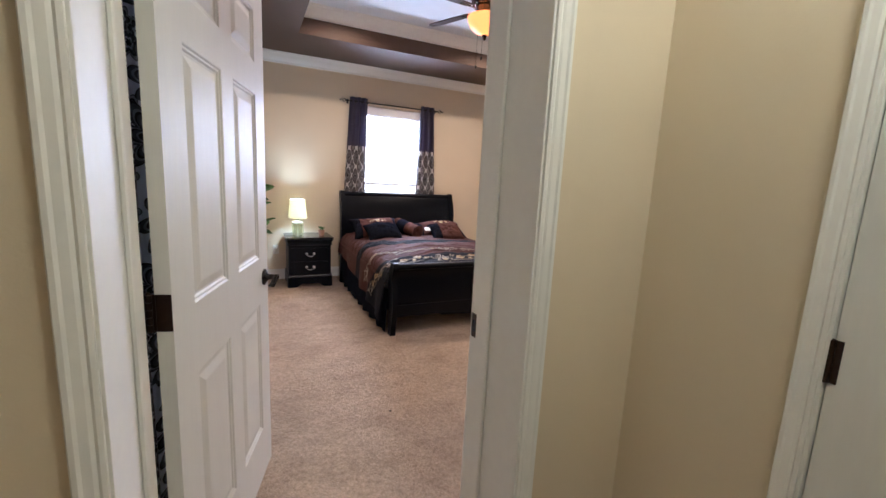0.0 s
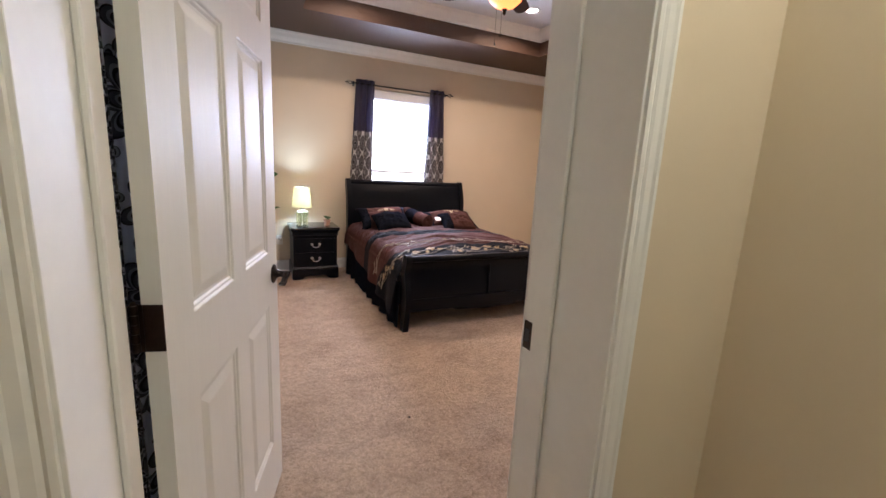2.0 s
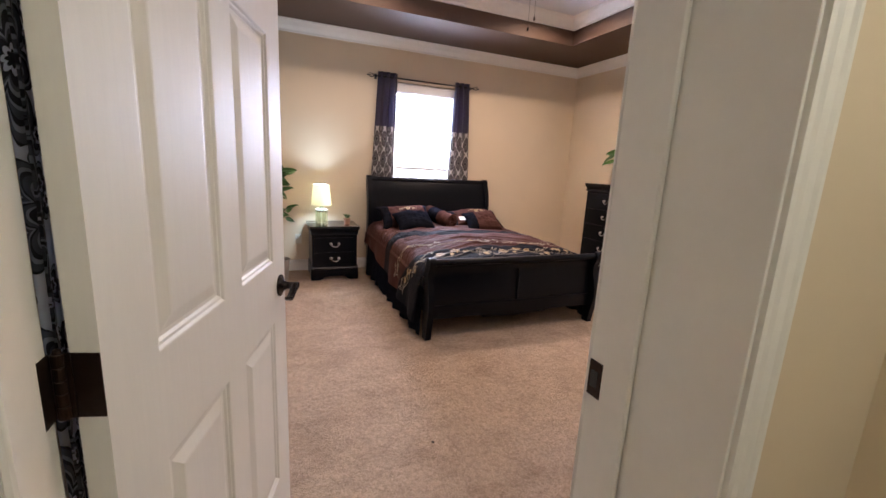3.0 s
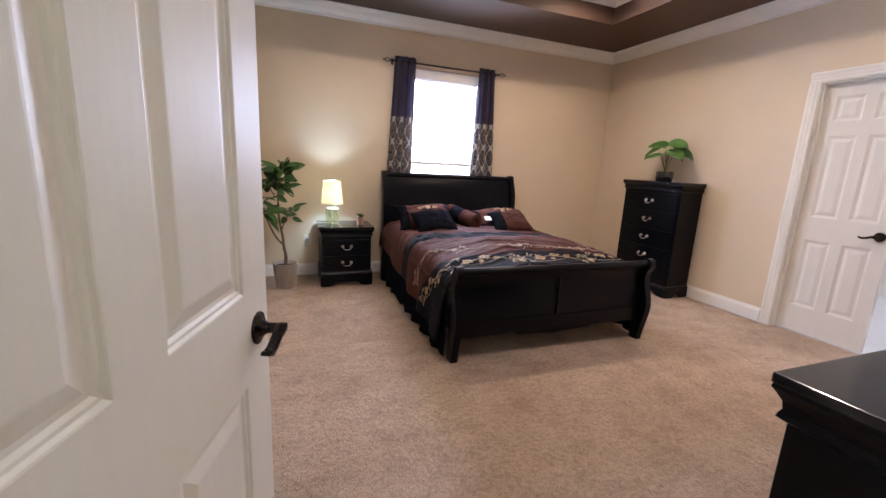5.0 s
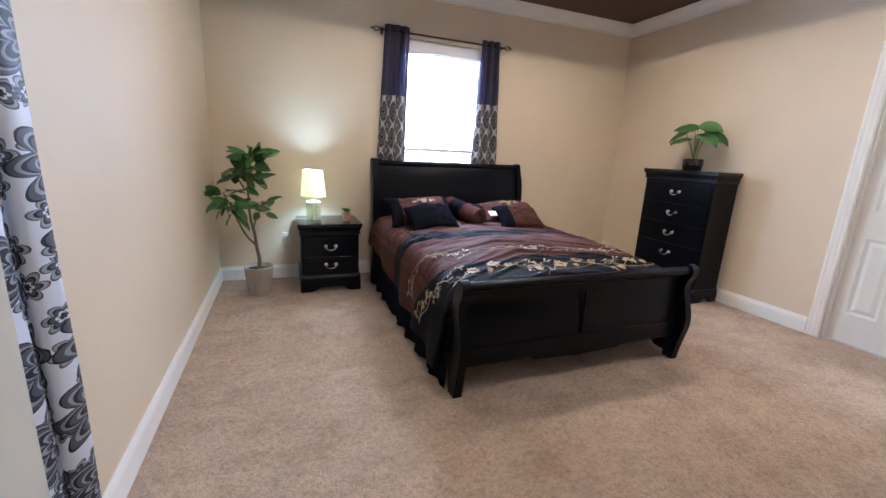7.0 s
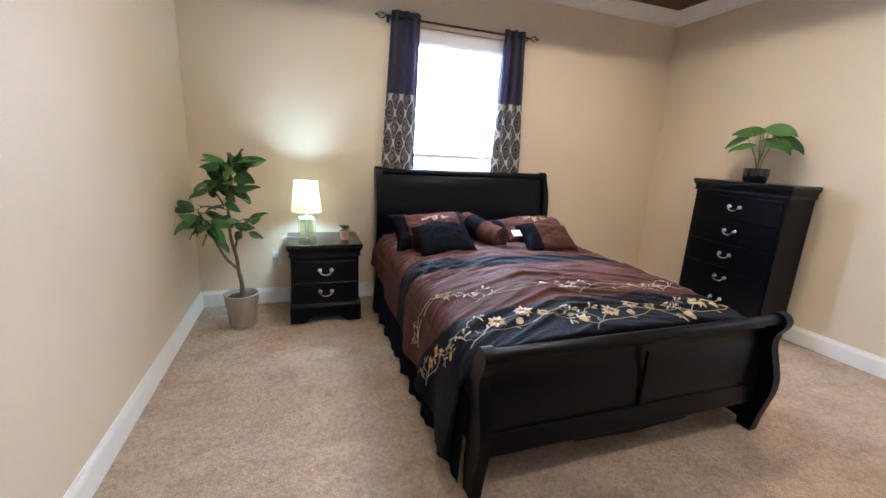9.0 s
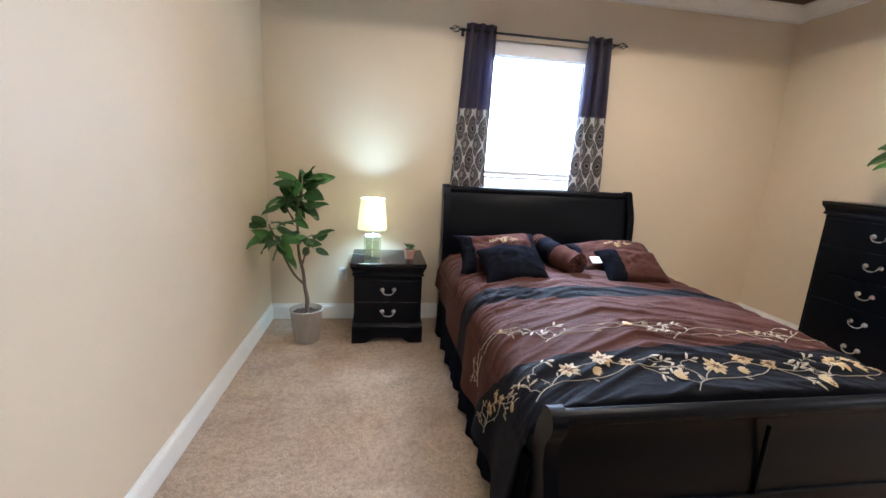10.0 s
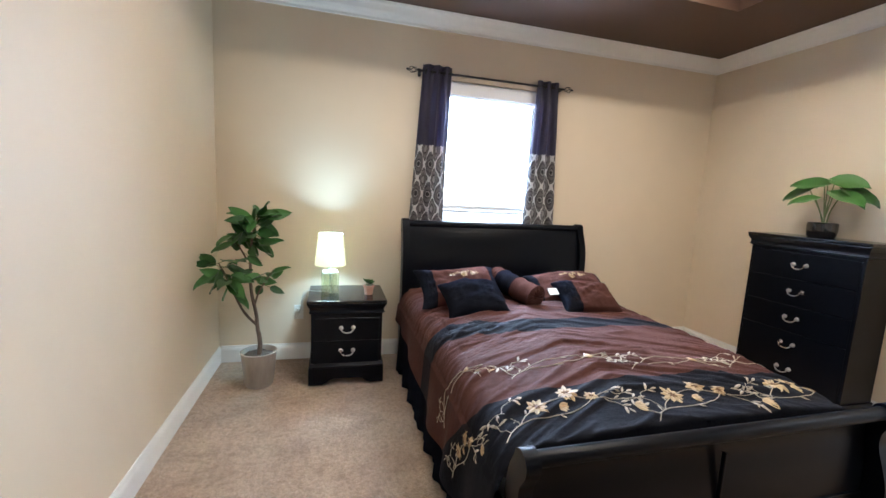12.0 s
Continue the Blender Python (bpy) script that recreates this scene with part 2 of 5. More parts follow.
M_WALL = wall_paint("beige_wall_paint", (0.69, 0.582, 0.430))
M_CEIL = wall_paint("white_ceiling_paint", (0.72, 0.74, 0.78), 0.7)
M_BROWN = wall_paint("brown_ceiling_paint", (0.082, 0.043, 0.025), 0.6)
M_TRIM = surface("white_trim_paint", (0.80, 0.79, 0.75), 0.58, vary=0.03, bump=0.05, fine=30, depth=0.001)
M_DOOR = surface("white_door_paint", (0.72, 0.71, 0.67), 0.5, vary=0.03, bump=0.25, fine=16, depth=0.0012, stretch=(5, 5, 0.5))
M_CARPET = carpet_mat()
M_BLACKWOOD = surface("black_lacquered_wood", (0.0019, 0.0027, 0.0050), 0.30, vary=0.12, bump=0.0, fine=12, coarse=2, spec=0.165)
M_BLACKTOP = surface("black_polished_lacquer", (0.004, 0.005, 0.007), 0.16, vary=0.1, bump=0.0, fine=30, coarse=5, depth=0.0003, spec=0.5)
M_NICKEL = surface("brushed_nickel", (0.62, 0.60, 0.56), 0.28, metal=1.0, vary=0.08, bump=0.05)
M_BRONZE = surface("oil_rubbed_bronze", (0.022, 0.017, 0.016), 0.24, metal=0.7, vary=0.3, bump=0.08)
M_RUST = surface("dark_bronze_hinge", (0.030, 0.016, 0.011), 0.38, metal=0.7, vary=0.35, bump=0.1)
M_IRON = surface("black_iron", (0.02, 0.02, 0.022), 0.42, metal=0.6, vary=0.2, bump=0.1)
M_COMFORT = comforter_mat("comforter_cloth", [(0.71, 0.87), (1.46, 2.4)])
M_BROWNCLOTH = surface("brown_cotton", (0.072, 0.033, 0.027), 0.5, vary=0.2, fine=300, coarse=8, bump=0.3, sheen=0.0, spec=0.0)
M_NAVY = surface("navy_cotton", (0.009, 0.0100, 0.0145), 0.75, vary=0.3, fine=300, coarse=8, bump=0.3, sheen=0.0, spec=0.0)
M_THREAD = surface("brown_embroidery", (0.17, 0.095, 0.045), 0.5, vary=0.25, fine=400, bump=0.4, spec=0.3)
M_GOLD = surface("gold_embroidery", (0.40, 0.285, 0.145), 0.5, vary=0.25, fine=400, bump=0.4, spec=0.3)
M_CREAM = surface("cream_embroidery", (0.40, 0.34, 0.25), 0.5, vary=0.2, fine=400, bump=0.4, spec=0.3)
M_SHEET = surface("white_cotton", (0.75, 0.75, 0.74), 0.7, vary=0.05, fine=200, bump=0.2)
M_CURTAIN = curtain_mat("aubergine_curtain_cloth", (0.028, 0.022, 0.044), 1.45, [(0.026, 0.023, 0.024), (0.125, 0.112, 0.108), (0.25, 0.235, 0.225), (0.58, 0.56, 0.53)], ogee_print, (0.13, 0.13, 0.21))
M_PAISLEY = curtain_mat("paisley_curtain_cloth", (0.015, 0.016, 0.022), 2.12, [(0.016, 0.018, 0.028), (0.10, 0.11, 0.14), (0.36, 0.39, 0.45), (0.80, 0.84, 0.92)], medallion_print, (0.02, 0.02, 0.03))
M_POT = surface("whitewashed_clay", (0.36, 0.315, 0.275), 0.75, vary=0.16, fine=40, coarse=9, bump=0.3, depth=0.002, stretch=(1, 1, 0.25))
M_SOIL = surface("dark_soil", (0.055, 0.042, 0.034), 0.95, vary=0.6, fine=90, coarse=30, bump=1.0, depth=0.01)
M_BARK = surface("brown_bark", (0.15, 0.105, 0.075), 0.85, vary=0.35, fine=120, coarse=25, bump=0.6, depth=0.003)
M_LEAF = leaf_mat("glossy_green_leaf", (0.016, 0.062, 0.014), (0.065, 0.19, 0.035))
M_LEAF2 = leaf_mat("broad_green_leaf", (0.018, 0.066, 0.012), (0.062, 0.17, 0.028))
M_STEM = surface("green_stem", (0.16, 0.20, 0.08), 0.6, vary=0.2)
M_TERRA = surface("terracotta", (0.40, 0.20, 0.13), 0.8, vary=0.2, fine=80, bump=0.3)
M_BLACKGLAZE = surface("black_glazed_ceramic", (0.008, 0.008, 0.009), 0.08, vary=0.2, bump=0.0, coat=0.6)
M_SHADE = shade_mat()
M_LAMPGLASS = clear_glass("clear_lamp_glass", (0.91, 0.95, 0.84))
M_PANE = glass("window_pane_glass")
M_VINYL = surface("white_vinyl", (0.82, 0.83, 0.84), 0.4, vary=0.02, bump=0.03)
M_BLIND = surface("white_blind_slat", (0.85, 0.86, 0.87), 0.45, vary=0.02, bump=0.03)
M_BOWL = lit_glass("amber_alabaster_glass")
M_CANGLOW = glow("recessed_bulb", (1.0, 0.90, 0.75), 14.0)
M_FANWOOD = surface("dark_walnut_blade", (0.035, 0.015, 0.010), 0.6, vary=0.3, fine=30, bump=0.1, stretch=(1, 6, 1), spec=0.15)
M_TILE = surface("pale_bathroom_tile", (0.66, 0.68, 0.70), 0.25, vary=0.06, bump=0.05)
M_BATHWALL = wall_paint("pale_bathroom_paint", (0.70, 0.68, 0.62))
M_PLASTIC = surface("ivory_plastic", (0.74, 0.72, 0.66), 0.4, vary=0.03, bump=0.0)
M_CORD = surface("clear_lamp_cord", (0.55, 0.52, 0.45), 0.4, vary=0.1, bump=0.0)
M_TAG = surface("white_paper_tag", (0.82, 0.82, 0.82), 0.7, vary=0.03, bump=0.0)
# lawn colour bleached towards white: the outdoor glare is put into it
M_GLARE_YARD = surface("glare_paled_yard", (0.62, 0.63, 0.60), 0.95, vary=0.12, fine=8, coarse=0.4, bump=0.4, depth=0.02)

# ---- mesh helpers ----


def box(bm, x0, x1, y0, y1, z0, z1, bevel=0.0, segments=1):
    vs = [bm.verts.new((x, y, z)) for x in (x0, x1) for y in (y0, y1) for z in (z0, z1)]
    faces = [bm.faces.new([vs[i] for i in q]) for q in ((0, 1, 3, 2), (4, 6, 7, 5), (0, 4, 5, 1), (2, 3, 7, 6), (0, 2, 6, 4), (1, 5, 7, 3))]
    if bevel:
        edges = list({e for f in faces for e in f.edges})
        bmesh.ops.bevel(bm, geom=edges, offset=bevel, segments=segments, affect="EDGES", profile=0.6)
    return bm


def boxed(*size, bevel=0.0, segments=1):
    return box(bmesh.new(), *size, bevel=bevel, segments=segments)


def prism(bm, outline, axis, a, b):
    """A closed outline of (p, q) pairs, swept along an axis from a to b. Axis x: (y, z); y: (x, z); z: (x, y)."""
    def at(p, q, s):
        return {"x": (s, p, q), "y": (p, s, q), "z": (p, q, s)}[axis]
    lo = [bm.verts.new(at(p, q, a)) for p, q in outline]
    hi = [bm.verts.new(at(p, q, b)) for p, q in outline]
    k = len(outline)
    for i in range(k):
        bm.faces.new((lo[i], lo[(i + 1) % k], hi[(i + 1) % k], hi[i]))
    bm.faces.new(lo[::-1])
    bm.faces.new(hi)
    bmesh.ops.recalc_face_normals(bm, faces=bm.faces)
    return bm


def lathe(bm, profile, at=(0, 0, 0), steps=28):
    """A profile of (radius, height) turned about z; closed where the radius is 0."""
    rings = []
    for r, z in profile:
        if r < 1e-5:
            rings.append([bm.verts.new((at[0], at[1], at[2] + z))])
        else:
            rings.append([bm.verts.new((at[0] + r * math.cos(2 * math.pi * i / steps), at[1] + r * math.sin(2 * math.pi * i / steps), at[2] + z)) for i in range(steps)])
    for a, b in zip(rings, rings[1:]):
        for i in range(steps):
            j = (i + 1) % steps
            if len(a) == 1 and len(b) == 1:
                continue
            if len(a) == 1:
                bm.faces.new((a[0], b[j], b[i]))
            elif len(b) == 1:
                bm.faces.new((a[i], a[j], b[0]))
            else:
                bm.faces.new((a[i], a[j], b[j], b[i]))
    bmesh.ops.recalc_face_normals(bm, faces=bm.faces)
    return bm


def smooth_path(points, per=6):
    """Points on a Catmull-Rom line through the given ones."""
    p = [Vector(q) for q in points]
    p = [p[0] * 2 - p[1]] + p + [p[-1] * 2 - p[-2]]
    out = []
    for i in range(1, len(p) - 2):
        for s in range(per):
            t = s / per
            out.append(0.5 * (2 * p[i] + (p[i + 1] - p[i - 1]) * t + (2 * p[i - 1] - 5 * p[i] + 4 * p[i + 1] - p[i + 2]) * t * t + (3 * p[i] - p[i - 1] - 3 * p[i + 1] + p[i + 2]) * t ** 3))
    out.append(p[-2])
    return out


def tube(bm, path, radius, end=None, sides=8):
    """A round bar along a path, tapering from radius to end."""
    path = [Vector(q) for q in path]
    end = radius if end is None else end
    rings, side = [], Vector((0.31, 0.17, 0.93))
    for i, q in enumerate(path):
        d = (path[min(i + 1, len(path) - 1)] - path[max(i - 1, 0)]).normalized()
        a = d.cross(side)
        if a.length < 0.05:
            a = d.cross(Vector((1, 0, 0)))
        a.normalize()
        b = d.cross(a)
        r = radius + (end - radius) * i / max(1, len(path) - 1)
        rings.append([bm.verts.new(q + (a * math.cos(2 * math.pi * k / sides) + b * math.sin(2 * math.pi * k / sides)) * r) for k in range(sides)])
    for u, v in zip(rings, rings[1:]):
        for k in range(sides):
            bm.faces.new((u[k], u[(k + 1) % sides], v[(k + 1) % sides], v[k]))
    bm.faces.new(rings[0][::-1])
    bm.faces.new(rings[-1])
    bmesh.ops.recalc_face_normals(bm, faces=bm.faces)
    return bm


def mesh_of(name, bm, material, smooth=False, angle=35):
    me = bpy.data.meshes.new(name)
    bm.to_mesh(me)
    bm.free()
    me.materials.append(material)
    if smooth:
        for p in me.polygons:
            p.use_smooth = True
        me.set_sharp_from_angle(angle=radians(angle))
    return me


def part(name, bm, material, parent=None, label="", smooth=False, m=None):
    ob = new(name, mesh_of(name, bm, material, smooth))
    if parent is not None:
        ob.parent = parent
    if m is not None:
        ob.matrix_basis = m
    return tagged(ob, label)


def thing(name, at, label, category, group="", turn=0.0):
    ob = new(name)
    ob.empty_display_size = 0.1
    ob.matrix_basis = pose(*at, 0, 0, turn)
    return tagged(ob, label, category, group)


def setting(name, bm, material, label, category, smooth=False):
    return tagged(part(name, bm, material, None, "", smooth), label, category, "", "structure")


def sheet(name, fn, nu, nv, material, thick=0.0, parent=None, label="", uv=None):
    """A cloth: fn(u, v) for u and v from 0 to 1 gives a place; uv(u, v) the cloth's own metres."""
    us, vs = np.linspace(0, 1, nu), np.linspace(0, 1, nv)
    verts = [tuple(fn(u, v)) for v in vs for u in us]
    faces = [(j * nu + i, j * nu + i + 1, (j + 1) * nu + i + 1, (j + 1) * nu + i) for j in range(nv - 1) for i in range(nu - 1)]
    me = bpy.data.meshes.new(name)
    me.from_pydata(verts, [], faces)
    layer = me.uv_layers.new(name="cloth")
    flat = [uv(u, v) if uv else (u, v) for v in vs for u in us]
    for lp in me.loops:
        layer.data[lp.index].uv = flat[lp.vertex_index]
    for p in me.polygons:
        p.use_smooth = True
    me.materials.append(material)
    ob = new(name, me)
    if parent is not None:
        ob.parent = parent
    if thick:
        s = ob.modifiers.new("thickness", "SOLIDIFY")
        s.thickness, s.offset = thick, 0
    return tagged(ob, label)


def ring_trim(bm, x0, x1, y0, y1, profile):
    """A moulding with mitred corners round a rectangle; profile: (inset, height)."""
    rows = [[bm.verts.new(p) for p in ((x0 + i, y0 + i, z), (x1 - i, y0 + i, z), (x1 - i, y1 - i, z), (x0 + i, y1 - i, z))] for i, z in profile]
    k = len(rows)
    for a in range(k):
        for c in range(4):
            bm.faces.new((rows[a][c], rows[a][(c + 1) % 4], rows[(a + 1) % k][(c + 1) % 4], rows[(a + 1) % k][c]))
    bmesh.ops.recalc_face_normals(bm, faces=bm.faces)
    return bm

# ---- setting ----
XL, XR, YB, YD, YH, ZC = 0.272, 4.66, 5.95, 1.517, 1.235, 2.76
DL, DR, DH = 0.345, 1.208, 2.04  # bedroom doorway
WX0, WX1, WZ0, WZ1 = 1.90, 2.82, 0.95, 2.285  # window opening
BY0, BY1 = 2.32, 3.555  # bathroom doorway
HX = 1.605  # hall's side wall
TX0, TX1, TY0, TY1, ZU = 1.055, 3.85, 2.40, 5.09, 3.04  # tray


def carpet(name, x0, x1, y0, y1, nx, ny, label):
    x, y = np.meshgrid(np.linspace(x0, x1, nx), np.linspace(y0, y1, ny))
    z = np.random.uniform(-0.005, 0.0, x.shape) + 0.0015 * np.sin(x * 9 + np.sin(y * 5)) - 0.0015
    verts = np.stack([x, y, z], -1).reshape(-1, 3)
    faces = [(j * nx + i, j * nx + i + 1, (j + 1) * nx + i + 1, (j + 1) * nx + i) for j in range(ny - 1) for i in range(nx - 1)]
    me = bpy.data.meshes.new(name)
    me.from_pydata(verts.tolist(), [], faces)
    for p in me.polygons:
        p.use_smooth = True
    me.materials.append(M_CARPET)
    tagged(new(name, me), label, "carpet", "", "structure")
    setting("subfloor", boxed(x0 - 0.14, x1, y0, y1, -0.16, -0.02), M_SOIL, "concrete slab under the carpet", "floor")


carpet("floor", XL, XR + 0.07, YD, YB, 300, 300, "beige cut-pile carpet, slightly worn and tracked")
carpet("floor_hall", -0.9, HX + 0.05, -1.8, YD - 0.001, 120, 150, "beige cut-pile carpet of the hall")

# back wall, with the window's opening through it
b = bmesh.new()
box(b, XL - 0.15, WX0, YB, YB + 0.15, -0.02, 3.2)
box(b, WX1, XR + 0.14, YB, YB + 0.15, -0.02, 3.2)
box(b, WX0, WX1, YB, YB + 0.15, -0.02, WZ0)
box(b, WX0, WX1, YB, YB + 0.15, WZ1, 3.2)
setting("wall_north", b, M_WALL, "beige painted plaster wall with a window", "wall")
VY0, VY1, VZ0, VZ1 = 1.95, 2.88, 0.90, 2.20  # curtained side window
b = bmesh.new()
box(b, XL - 0.15, XL, YD, VY0, -0.02, 3.2)
box(b, XL - 0.15, XL, VY1, YB, -0.02, 3.2)
box(b, XL - 0.15, XL, VY0, VY1, -0.02, VZ0)
box(b, XL - 0.15, XL, VY0, VY1, VZ1, 3.2)
setting("wall_west", b, M_WALL, "beige painted plaster wall with a curtained window", "wall")
b = bmesh.new()
box(b, XR, XR + 0.14, YD, BY0 - 0.015, -0.02, 3.2)
box(b, XR, XR + 0.14, BY1 + 0.015, YB, -0.02, 3.2)
box(b, XR, XR + 0.14, BY0 - 0.015, BY1 + 0.015, DH + 0.015, 3.2)
setting("wall_east", b, M_WALL, "beige painted plaster wall with a double doorway", "wall")
b = bmesh.new()
box(b, -1.05, DL - 0.015, YH, YD, -0.02, 3.2)
box(b, DR + 0.015, XR + 0.14, YH, YD, -0.02, 3.2)
box(b, DL - 0.015, DR + 0.015, YH, YD, DH + 0.015, 3.2)
setting("wall_south", b, M_WALL, "thick beige painted wall with the bedroom doorway", "wall")
# hall
b = bmesh.new()
box(b, HX, HX + 0.14, -1.8, -0.02, -0.02, 2.7)
box(b, HX, HX + 0.14, 0.805, YH, -0.02, 2.7)
box(b, HX, HX + 0.14, -0.02, 0.805, DH + 0.015, 2.7)
setting("wall_hall_east", b, M_WALL, "beige painted hall wall with a closet door", "wall")
setting("wall_hall_west", boxed(-1.05, -0.9, -1.8, YH, -0.02, 2.7), M_WALL, "beige painted hall wall", "wall")
setting("wall_hall_south", boxed(-1.05, HX + 0.14, -1.95, -1.8, -0.02, 2.7), M_WALL, "beige painted hall wall", "wall")
setting("ceiling_hall", boxed(-1.05, HX + 0.14, -1.95, YH, 2.62, 2.7), M_CEIL, "white painted hall ceiling", "ceiling")
# bathroom beyond the double doorway
setting("floor_bathroom", boxed(XR + 0.07, 7.2, 1.0, 4.9, -0.06, -0.004), M_TILE, "pale tiled bathroom floor", "floor")
b = bmesh.new()
box(b, 7.2, 7.3, 1.0, 4.9, -0.06, 2.7)
box(b, XR + 0.14, 7.2, 0.9, 1.0, -0.06, 2.7)
box(b, XR + 0.14, 7.2, 4.9, 5.0, -0.06, 2.7)
setting("wall_bathroom", b, M_BATHWALL, "pale painted bathroom wall", "wall")
setting("ceiling_bathroom", boxed(XR + 0.14, 7.3, 0.9, 5.0, 2.7, 2.78), M_CEIL, "white painted bathroom ceiling", "ceiling")
b = bmesh.new()
box(b, 7.185, 7.2, 1.0, 4.9, -0.004, 0.13)
setting("baseboard_bathroom", b, M_TRIM, "white painted baseboard", "baseboard")

# tray ceiling
b = bmesh.new()
box(b, XL, TX0, YD, YB, ZC, ZU)
box(b, TX1, XR, YD, YB, ZC, ZU)
box(b, TX0, TX1, YD, TY0, ZC, ZU)
box(b, TX0, TX1, TY1, YB, ZC, ZU)
setting("ceiling_soffit", b, M_BROWN, "dark brown painted soffit of the tray ceiling", "ceiling")
setting("ceiling", boxed(XL - 0.15, XR + 0.14, YD, YB + 0.15, ZU, ZU + 0.1), M_CEIL, "pale painted upper ceiling of the tray", "ceiling")
CROWN = [(0, -0.115), (0.012, -0.112), (0.014, -0.098), (0.022, -0.088), (0.036, -0.078), (0.052, -0.060), (0.062, -0.040), (0.070, -0.026), (0.082, -0.018), (0.086, -0.008), (0.088, 0.0), (0, 0.0)]
for name, rect, top in (("trim_crown", (XL, XR, YD, YB), ZC), ("trim_tray_crown", (TX0, TX1, TY0, TY1), ZU)):
    s = 1.0 if name == "trim_crown" else 1.05
    b = ring_trim(bmesh.new(), *rect, [(i * s, top + z * s - 0.001) for i, z in CROWN])
    setting(name, b, M_TRIM, "white painted crown moulding", "moulding")

BASE = [(0, 0), (0.014, 0), (0.014, 0.095), (0.011, 0.108), (0.006, 0.118), (0.004, 0.13), (0, 0.13)]


def baseboard(name, axis, a, b0, wall, sign):
    b = prism(bmesh.new(), [(wall + sign * p, q) for p, q in BASE], axis, a, b0)
    setting(name, b, M_TRIM, "white painted moulded baseboard", "baseboard")


baseboard("baseboard", "x", XL + 0.014, XR - 0.014, YB, -1)
baseboard("baseboard", "y", YD, YB, XL, 1)
baseboard("baseboard", "y", BY1 + 0.09, YB, XR, -1)
baseboard("baseboard", "y", YD, BY0 - 0.09, XR, -1)
baseboard("baseboard", "x", DR + 0.1, XR - 0.014, YD, 1)
baseboard("baseboard", "x", DR + 0.09, HX, YH, -1)
baseboard("baseboard", "x", -0.9, DL - 0.09, YH, -1)
baseboard("baseboard", "y", 0.86, YH - 0.014, HX, -1)

# door casings: (distance from the opening, thickness)
CASING = [(0.0, 0.0), (0.0, 0.009), (0.009, 0.011), (0.015, 0.008), (0.022, 0.012), (0.038, 0.014), (0.044, 0.018), (0.053, 0.018), (0.057, 0.014), (0.057, 0.0)]


def casing(name, axis, lo, hi, top, wall, sign, size=1.0):
    """Three lengths of moulding round an opening from lo to hi in the wall's own direction."""
    b = bmesh.new()
    r = 0.006
    shape = [(d * size, t) for d, t in CASING]
    for edge, way in ((lo - r, -1), (hi + r, 1)):
        outline = [(edge + way * d, wall + sign * t) for d, t in shape]
        if axis == "y":
            outline = [(q, p) for p, q in outline]
        prism(b, outline, "z", 0.0, top + r)
    outline = [(wall + sign * t, top + r + 0.0005 + d) for d, t in shape]
    prism(b, outline, axis, lo - r - 0.057 * size, hi + r + 0.057 * size)
    setting(name, b, M_TRIM, "white painted door casing", "casing")


casing("trim_casing", "x", DL, DR, DH, YH, -1, 0.85)
casing("trim_casing", "y", BY0, BY1, DH, XR, -1, 1.35)
casing("trim_casing", "y", -0.005, 0.79, DH, HX, -1, 0.72)
b = bmesh.new()
box(b, DR, DR + 0.074, YD, YD + 0.011, 0, DH, bevel=0.003)
box(b, XL, DL - 0.006, YD, YD + 0.016, 0, DH, bevel=0.003)
setting("trim_casing", b, M_TRIM, "white painted door casing on the bedroom side", "casing")
# jambs with their stops
b = bmesh.new()
box(b, DL - 0.015, DL, YH - 0.001, YD + 0.001, 0, DH, bevel=0.001)
box(b, DR, DR + 0.015, YH - 0.001, YD + 0.001, 0, DH, bevel=0.001)
box(b, DL - 0.015, DR + 0.015, YH - 0.001, YD + 0.001, DH, DH + 0.015, bevel=0.001)
box(b, DL, DL + 0.012, 1.405, 1.473, 0, DH - 0.012, bevel=0.003)
box(b, DR - 0.012, DR, 1.405, 1.473, 0, DH - 0.012, bevel=0.003)
box(b, DL, DR, 1.405, 1.473, DH - 0.012, DH, bevel=0.003)
jamb = setting("door_jamb", b, M_TRIM, "white painted bedroom door jamb with stops", "door frame")
b = boxed(DR - 0.0025, DR + 0.001, 1.480, 1.516, 0.848, 0.925, bevel=0.001)
plate = part("strike_plate", b, M_RUST, jamb, "dark bronze strike plate")
# thin black slab on the plate paints the shade of its hole
part("latch_hole", boxed(DR - 0.0031, DR - 0.0024, 1.490, 1.509, 0.868, 0.905), M_BLACKTOP, plate, "dark slab standing for the shade in the latch hole")
part("hinge_leaf", boxed(DL, DL + 0.002, 1.476, 1.521, 0.957, 1.046, bevel=0.0008), M_RUST, jamb, "dark bronze hinge leaf")
b = bmesh.new()
for y0, y1 in ((BY0 - 0.015, BY0), (BY1, BY1 + 0.015)):
    box(b, XR - 0.001, XR + 0.141, y0, y1, 0, DH, bevel=0.001)
box(b, XR - 0.001, XR + 0.141, BY0 - 0.015, BY1 + 0.015, DH, DH + 0.015, bevel=0.001)
box(b, XR + 0.025, XR + 0.058, BY1 - 0.012, BY1, 0, DH - 0.012, bevel=0.003)
box(b, XR + 0.025, XR + 0.058, BY0, BY1, DH - 0.012, DH, bevel=0.003)
setting("door_jamb", b, M_TRIM, "white painted bathroom door jamb", "door frame")
b = bmesh.new()
box(b, HX - 0.001, HX + 0.141, 0.79, 0.805, 0, DH, bevel=0.001)
box(b, HX - 0.001, HX + 0.141, -0.02, -0.005, 0, DH, bevel=0.001)
box(b, HX - 0.001, HX + 0.141, -0.02, 0.805, DH, DH + 0.015, bevel=0.001)
